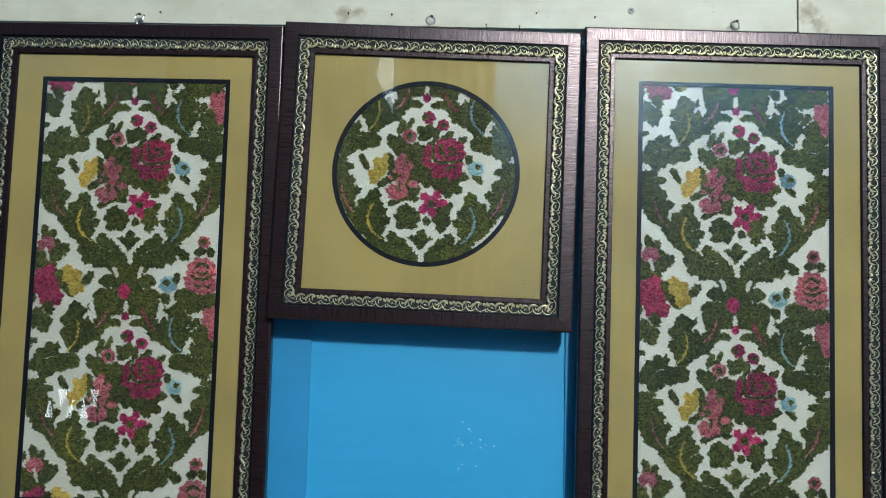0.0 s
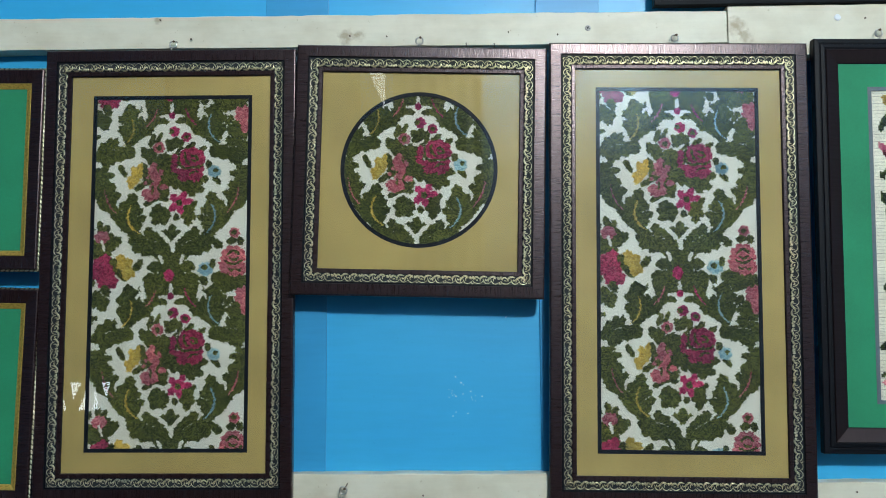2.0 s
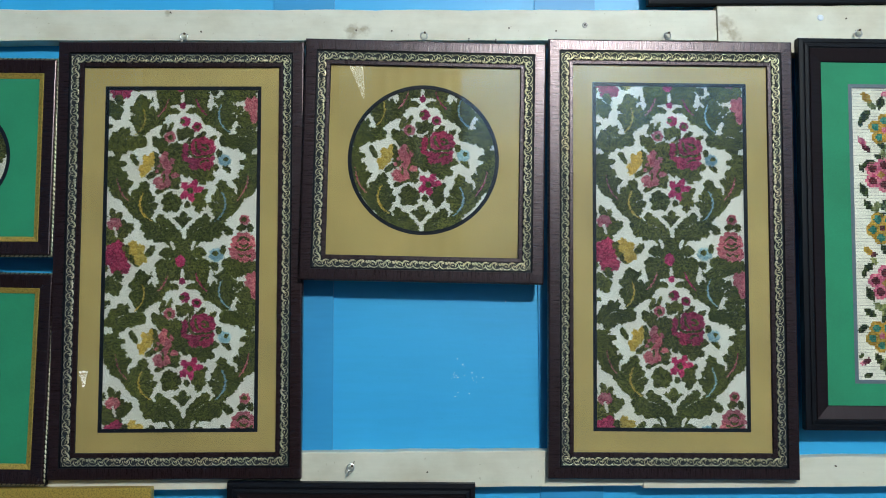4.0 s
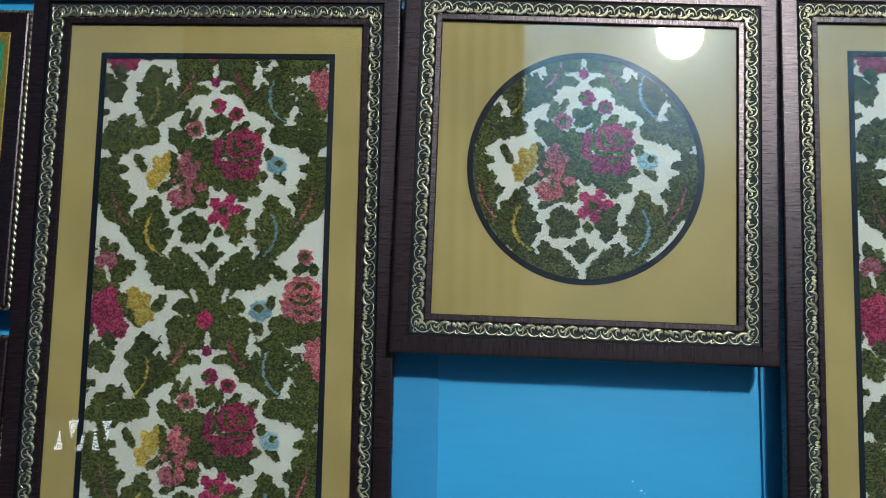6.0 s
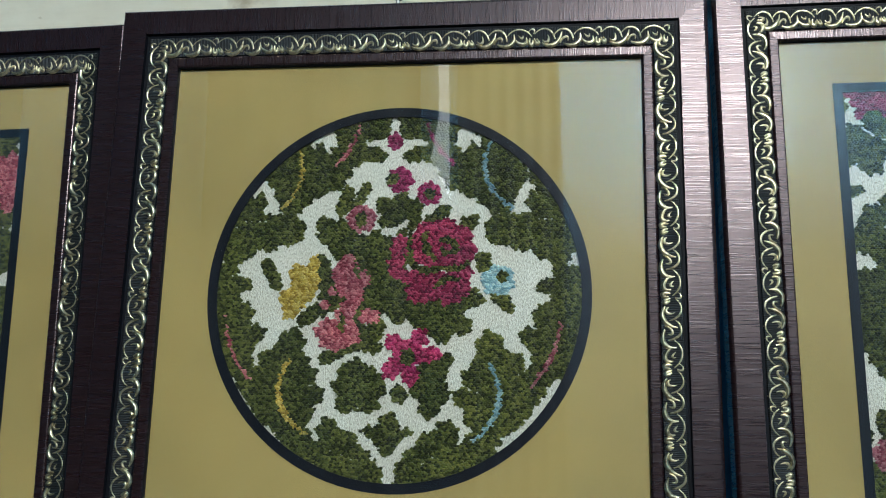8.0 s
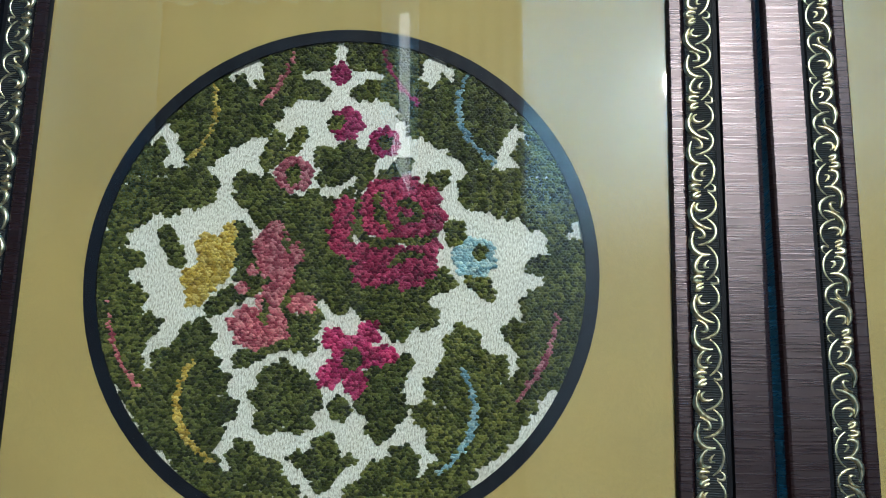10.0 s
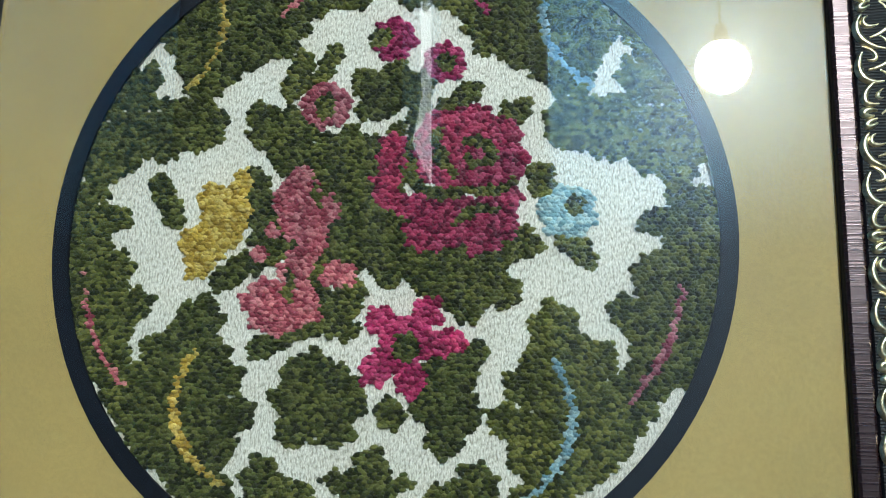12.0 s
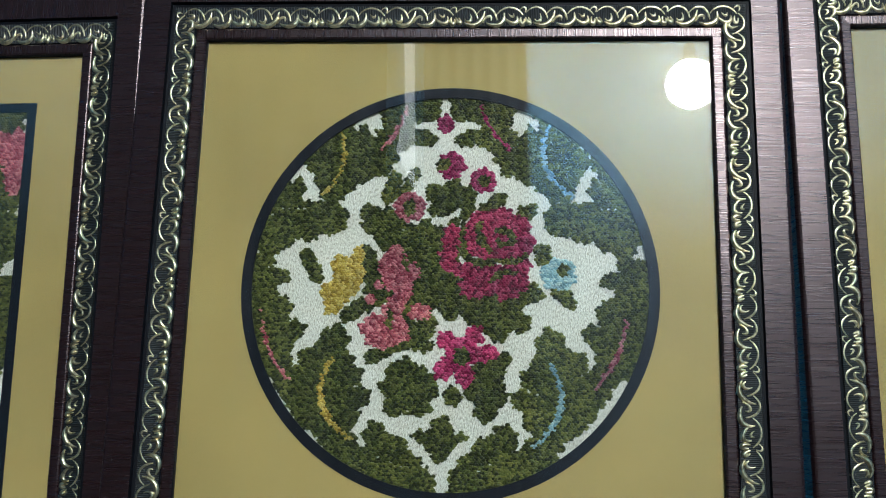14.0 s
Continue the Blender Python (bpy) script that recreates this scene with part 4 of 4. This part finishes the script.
def carved_picture(label, cx, cz, w, h, front, turn, window, origin, cloth_turn, fine, seed, circle=None):
    """A carved frame with a gold mat over a velvet brocade. window: the mat's opening in mm round the centre."""
    pic = thing("framed_picture", label, "picture", pose(cx, front, cz, 0, -turn, 0), "framed brocade pictures")
    rails(pic, w, h, DEEP if circle else CARVED, [WOOD, BLACK, RIDGED], lambda n: scroll_mesh(n, 25.4))
    sight = (w - 0.0772, h - 0.0772)
    depth = 0.0095
    pane_and_back(pic, w, h, sight, depth)
    outer = (-sight[0] / 2 - 0.002, -sight[1] / 2 - 0.002, sight[0] / 2 + 0.002, sight[1] / 2 + 0.002)
    if circle:
        cxm, czm, r = circle
        inner, lip_in = (cxm / 1000, czm / 1000, r / 1000), (cxm / 1000, czm / 1000, (r - 5.4) / 1000)
        # square sheet with a round hole: corners closed by starting the rays on them
        me = round_hole_sheet(outer, inner, depth - 0.0020, depth - 0.0012, MAT_GOLD)
        lip_out = (cxm / 1000, czm / 1000, (r + 0.3) / 1000)
        lip = ring_mesh(lip_out, lip_in, depth - 0.0023, depth - 0.0010, BORDER)
        keep = (cxm, czm, r - 3.0)
        win = (cxm - r, czm - r, cxm + r, czm + r)
    else:
        inner = tuple(v / 1000 for v in window)
        g = 0.0052
        me = ring_mesh(outer, inner, depth - 0.0020, depth - 0.0012, MAT_GOLD)
        lip = ring_mesh((inner[0] - 0.0003, inner[1] - 0.0003, inner[2] + 0.0003, inner[3] + 0.0003), (inner[0] + g, inner[1] + g, inner[2] - g, inner[3] - g), depth - 0.0023, depth - 0.0010, BORDER)
        keep, win = None, window
    child("mat_board", me, pic, "olive gold card mat")
    child("mat_border", lip, pic, "navy black inner border")
    brocade_at(pic, depth, win, origin, cloth_turn, fine, seed, keep)
    return pic


def round_hole_sheet(outer, inner, y0, y1, mat):
    """A rectangular sheet with a round hole."""
    cx, cz, r = inner
    corners = [(outer[0], outer[1]), (outer[2], outer[1]), (outer[2], outer[3]), (outer[0], outer[3])]
    ang = []
    for i in range(4):
        a, b = corners[i], corners[(i + 1) % 4]
        for k in range(24):
            u = k / 24
            ang.append((a[0] + (b[0] - a[0]) * u, a[1] + (b[1] - a[1]) * u))
    n = len(ang)
    verts, faces = [], []
    for y in (y0, y1):
        verts += [(x, y, z) for x, z in ang]
        for x, z in ang:
            d = math.hypot(x - cx, z - cz)
            verts.append((cx + r * (x - cx) / d, y, cz + r * (z - cz) / d))
    for i in range(n):
        j = (i + 1) % n
        faces += [(i, j, n + j, n + i), (2 * n + i, 3 * n + i, 3 * n + j, 2 * n + j), (n + i, n + j, 3 * n + j, 3 * n + i), (i, 2 * n + i, 2 * n + j, j)]
    return mesh_of("mat_board", verts, faces, [mat])


def brocade_at(pic, depth, win, origin, turn, fine, seed, keep):
    before = set(scene.collection.objects)
    brocade(pic, win, origin, turn, fine, seed, keep)
    for o in scene.collection.objects:
        if o not in before and o.parent is pic:
            o.location.y = depth


carved_picture("square dark carved frame with a round gold-matted floral brocade", -0.0262, 1.6687, 0.364, 0.365, 0.9905, -1.45,
               None, (-3.2, 95.5), 0.0, True, 3, circle=(-0.75, 1.9, 113.7))
carved_picture("tall dark carved frame with a gold-matted floral brocade", -0.3945, 1.5260, 0.372, 0.656, 1.0030, -0.1,
               (-115.5, -260.0, 120.0, 260.3), (5.4, -36.0), 0.8, False, 5)
carved_picture("tall dark carved frame with a gold-matted floral brocade", 0.3483, 1.5240, 0.375, 0.664, 1.0030, -0.8,
               (-119.0, -262.5, 117.3, 266.7), (1.3, -34.7), 0.15, False, 8)
screw_eye(-0.0254, 1.8610, 0.997, 8)
screw_eye(-0.3930, 1.8640, 1.010, 20)
screw_eye(0.3505, 1.8650, 1.010, 6)
screw_eye(0.6480, 1.8690, 1.010, -12)
screw_eye(-0.1360, 1.2130, 1.006, 25)


# ---- neighbouring pictures ----
def plain_picture(name, label, cx, cz, w, h, front, turn, profile, mats, inset, mat, ornament=None, group="neighbouring pictures"):
    """A framed picture with a flat mat; returns it and the depth of its picture plane."""
    pic = thing(name, label, "picture", pose(cx, front, cz, 0, -turn, 0), group)
    rails(pic, w, h, profile, mats, ornament)
    sight = (w - 2 * inset, h - 2 * inset)
    pane_and_back(pic, w, h, sight, 0.0115)
    if mat is None:
        part("mat_board", box(-sight[0] / 2, 0.0085, -sight[1] / 2, sight[0] / 2, 0.0100, sight[1] / 2), MAT_GOLD, pic, "plain card mat")
    return pic, (-sight[0] / 2 - 0.002, -sight[1] / 2 - 0.002, sight[0] / 2 + 0.002, sight[1] / 2 + 0.002)


def green_round_picture(cx, cz, size, turn, r, origin, seed):
    pic, outer = plain_picture("framed_picture", "dark sloping frame with gold lip, green mat and round brocade", cx, cz, size, size, 1.0015, turn, SLOPED, [WOOD, BLACK, GOLD], 0.0318, True, beads_mesh)
    child("mat_board", round_hole_sheet(outer, (0, 0, r / 1000), 0.0083, 0.0099, MAT_GREEN), pic, "bright green card mat")
    child("mat_border", ring_mesh((0, 0, (r + 0.3) / 1000), (0, 0, (r - 5) / 1000), 0.0079, 0.0101, BORDER), pic, "black inner border")
    brocade_at(pic, 0.0115, (-r, -r, r, r), origin, 0.0, False, seed, (0, 0, r - 3))


green_round_picture(-0.7312, 1.6790, 0.302, -0.6, 80.0, (-40.0, 130.0), 21)
green_round_picture(-0.7360, 1.3500, 0.312, -1.4, 80.0, (-50.0, 30.0), 22)


def stitches(pic, name, pts, mat, lift=0.0):
    """Square embroidery stitches on the canvas grid."""
    p = np.array(pts, float)
    rng = np.random.RandomState(len(pts) + 3)
    n = len(p)
    c = np.array([(-1, -1), (1, -1), (1, 1), (-1, 1)]) * 1.28
    low = np.concatenate((p[:, None] + c[None], np.zeros((n, 4, 1))), 2)
    top = np.concatenate((p[:, None] + c[None] * 0.7, np.repeat(rng.uniform(0.8, 1.2, n)[:, None, None], 4, 1)), 2)
    v = np.concatenate((low, top), 1).reshape(-1, 3)
    v = np.stack((v[:, 0], -v[:, 2] - lift, v[:, 1]), 1) / 1000
    tri = []
    for i in range(4):
        j = (i + 1) % 4
        tri += [(i, j, 4 + j), (i, 4 + j, 4 + i)]
    tri += [(4, 5, 6), (4, 6, 7)]
    t = (np.array(tri)[None] + (np.arange(n) * 8)[:, None, None]).reshape(-1, 3)
    me = tri_mesh(name, v, t, mat)
    me.polygons.foreach_set("use_smooth", np.zeros(len(t), dtype=bool))
    child(name, me, pic)


YARN = {
    "pink": pile("pink_yarn", (0.62, 0.09, 0.24), (0.80, 0.18, 0.36), (0.85, 0.35, 0.45)),
    "gold": pile("gold_yarn", (0.52, 0.28, 0.02), (0.66, 0.40, 0.04), (0.72, 0.50, 0.10)),
    "teal": pile("teal_yarn", (0.02, 0.25, 0.22), (0.04, 0.36, 0.30), (0.10, 0.45, 0.40)),
    "wine": pile("wine_yarn", (0.07, 0.006, 0.015), (0.13, 0.012, 0.03), (0.20, 0.03, 0.05)),
    "sage": pile("sage_yarn", (0.16, 0.20, 0.07), (0.26, 0.31, 0.12), (0.38, 0.42, 0.20)),
    "green": pile("dark_green_yarn", (0.012, 0.025, 0.008), (0.03, 0.055, 0.016), (0.09, 0.13, 0.03)),
}


def stitched_flower(pic, x, z, r, petals, tips, heart, turn):
    """A five-petalled flower in square stitches: petals of one colour, tips of another, a dark heart."""
    sets = {petals: [], tips: [], heart: []}
    k = int(r / 2.6) + 1
    for i in range(-k, k + 1):
        for j in range(-k, k + 1):
            u, w = i * 2.6, j * 2.6
            d = math.hypot(u, w)
            near = min(math.hypot(u - 0.58 * r * math.cos(p), w - 0.58 * r * math.sin(p)) for p in (turn + 1.2566 * q for q in range(5)))
            if near < 0.42 * r:
                kind = tips if near < 0.23 * r else petals
            elif d < 0.4 * r:
                kind = heart
            else:
                continue
            if d < 0.2 * r:
                kind = heart
            sets[kind].append((x + u, z + w))
    for kind, pts in sets.items():
        if pts:
            stitches(pic, "stitched_flower", pts, YARN[kind])


def stitched_leaf(pic, x, z, length, turn, kind="green"):
    pts = []
    k = int(length / 2.6) + 1
    a = math.radians(turn)
    for i in range(-k, k + 1):
        for j in range(-k, k + 1):
            u, w = i * 2.6, j * 2.6
            s, d = u * math.cos(a) + w * math.sin(a), abs(-u * math.sin(a) + w * math.cos(a))
            if abs(s) < length / 2 and d < length * 0.24 * (1 - (2 * s / length) ** 2) + 0.9:
                pts.append((x + u, z + w))
    stitches(pic, "stitched_leaf" if kind == "green" else "stitched_bud", pts, YARN[kind], 0.1)


def embroidered_picture():
    pic, outer = plain_picture("framed_picture", "black stepped frame with green mat around a cross-stitch of flowers", 0.7250, 1.5590, 0.358, 0.597, 1.0005, -0.8, STEPPED, [WOOD_PLAIN, BLACK], 0.0364, True)
    inner = (-0.1005, -0.229, 0.1005, 0.228)
    child("mat_board", ring_mesh(outer, inner, 0.0083, 0.0099, MAT_GREEN), pic, "bright green card mat")
    child("mat_border", ring_mesh((-0.1008, -0.2293, 0.1008, 0.2283), (-0.0953, -0.2238, 0.0953, 0.2228), 0.0079, 0.0101, BORDER_GREY), pic, "dark grey inner border")
    for i in range(88):
        z = -0.224 + i * 0.0051
        bm = box(-0.097, 0.0104, z, 0.097, 0.0116, z + 0.0048, 0.0005)
        part("canvas_rib", bm, CANVAS, pic)
    holder = new("embroidery", mesh_of("embroidery", [(-0.001, 0, -0.001), (0.001, 0, -0.001), (0, 0, 0.001)], [(0, 1, 2)], [CANVAS]))
    holder.parent = pic
    holder.location.y = 0.0104
    for x, z, r, a, b, c, t in ((-45, 158, 25, "gold", "teal", "pink", 0.3), (-52, 88, 27, "pink", "wine", "gold", 0.0), (-52, 6, 26, "gold", "teal", "wine", 0.8),
                                (-49, -78, 27, "pink", "wine", "gold", 0.4), (-57, -158, 25, "gold", "teal", "pink", 0.9)):
        stitched_flower(holder, x, z, r, a, b, c, t)
    for x, z, n, t in ((-60, 38, 20, 70), (-44, 38, 20, 100), (-48, 120, 18, 80), (-38, 112, 18, 60), (-60, -114, 20, -40), (-52, -118, 18, 80), (-55, -200, 20, 60), (-64, 196, 16, -50), (-66, -44, 14, -45)):
        stitched_leaf(holder, x, z, n, t, "sage")
    for x, z, n, t, k in ((-72, 208, 22, -50, "gold"), (-40, 214, 18, 10, "pink"), (-80, 139, 19, -50, "pink"), (-74, 129, 15, -40, "wine"), (-75, -29, 19, -45, "gold"), (-67, -34, 11, 0, "wine"),
                          (-81, -196, 16, 30, "wine"), (-88, -199, 8, 0, "pink")):
        stitched_leaf(holder, x, z, n, t, k)
    for x, z, n, t in ((-75, 179, 24, 50), (-82, 168, 12, 80), (-50, 200, 22, 80), (-71, 105, 24, 20), (-82, 98, 14, -50), (-55, 116, 15, -30), (-50, 134, 18, -60), (-79, 64, 24, -60), (-73, 41, 20, -50),
                       (-47, 43, 20, 60), (-53, 26, 14, 40), (-49, -27, 20, -50), (-75, -54, 20, 40), (-82, -64, 12, 80), (-73, -95, 24, -60), (-74, -123, 20, -35), (-46, -116, 18, 30), (-53, -131, 14, 60),
                       (-86, -147, 18, 30), (-89, -188, 11, 70), (-62, -193, 20, -60), (-79, -217, 14, 20), (-50, -210, 20, -50)):
        stitched_leaf(holder, x, z, n, t)


embroidered_picture()
plain_picture("framed_picture", "old gilded frame with a carved edge below the green picture", -0.6520, 1.0095, 0.450, 0.356, 0.9990, 0.0, CARVED, [GOLD, GOLD, GOLD], 0.0386, None, lambda n: scroll_mesh(n, 25.4))
plain_picture("framed_picture", "plain black stepped picture frame below the blue gap", -0.1370, 1.0120, 0.364, 0.360, 0.9960, -0.9, STEPPED, [WOOD_PLAIN, BLACK], 0.0364, None)
plain_picture("framed_picture", "plain black stepped picture frame above the batten", 0.5705, 2.0965, 0.500, 0.360, 1.0080, 0.3, STEPPED, [WOOD_PLAIN, BLACK], 0.0364, None)


# ---- small things on the battens ----
def screw(x, z, r, y, mat, label):
    e = thing("screw", label, "screw", pose(x, y, z, 0, 35, 0), "screws and nails")
    bm = bmesh.new()
    bmesh.ops.create_cone(bm, cap_ends=True, segments=20, radius1=r, radius2=r * 0.75, depth=0.0016, matrix=Matrix.Rotation(radians(90), 4, "X"))
    part("head", bm, mat, e)
    for k in (0, 90) if mat is DULL_STEEL else ():
        b = box(-r * 0.6, -0.00105, -r * 0.12, r * 0.6, -0.0007, r * 0.12)
        o = part("slot", b, BLACK, e)
        o.rotation_euler.y = radians(k)


screw(0.2245, 1.8850, 0.0046, BOARD_Y - 0.0006, DULL_STEEL, "small dull steel screw head in the cream batten")
screw(0.5925, 1.8960, 0.0052, BOARD_Y - 0.0026, PALE, "small round white head in the cream batten")


def nail(x, z, y, up):
    bm = bmesh.new()
    bmesh.ops.create_cone(bm, cap_ends=True, segments=8, radius1=0.0006, radius2=0.0006, depth=0.007, matrix=Matrix.Rotation(radians(90 - up), 4, "X"))
    bmesh.ops.create_cone(bm, cap_ends=True, segments=10, radius1=0.0013, radius2=0.0013, depth=0.0006, matrix=Matrix.Rotation(radians(90 - up), 4, "X") @ Matrix.Translation((0, 0, 0.0035)))
    me = bpy.data.meshes.new("nail")
    bm.to_mesh(me)
    bm.free()
    me.materials.append(RUST)
    ob = new("nail", me)
    ob.location = (x, y, z)
    tagged(ob, "tiny dark rusty nail driven into painted wood", "nail", "screws and nails")


for x, z in ((-0.3680, 1.8735), (-0.4150, 1.9035), (-0.1300, 1.8755), (-0.0750, 1.8745), (0.1060, 1.8790), (0.1790, 1.8745), (0.6320, 1.8940), (-0.0230, 1.2040), (0.5900, 1.2080)):
    nail(x, z, BOARD_Y - 0.001, 0)
for x, z in ((0.0430, 1.8530), (0.0840, 1.8515)):
    nail(x, z, 0.9960, 80)
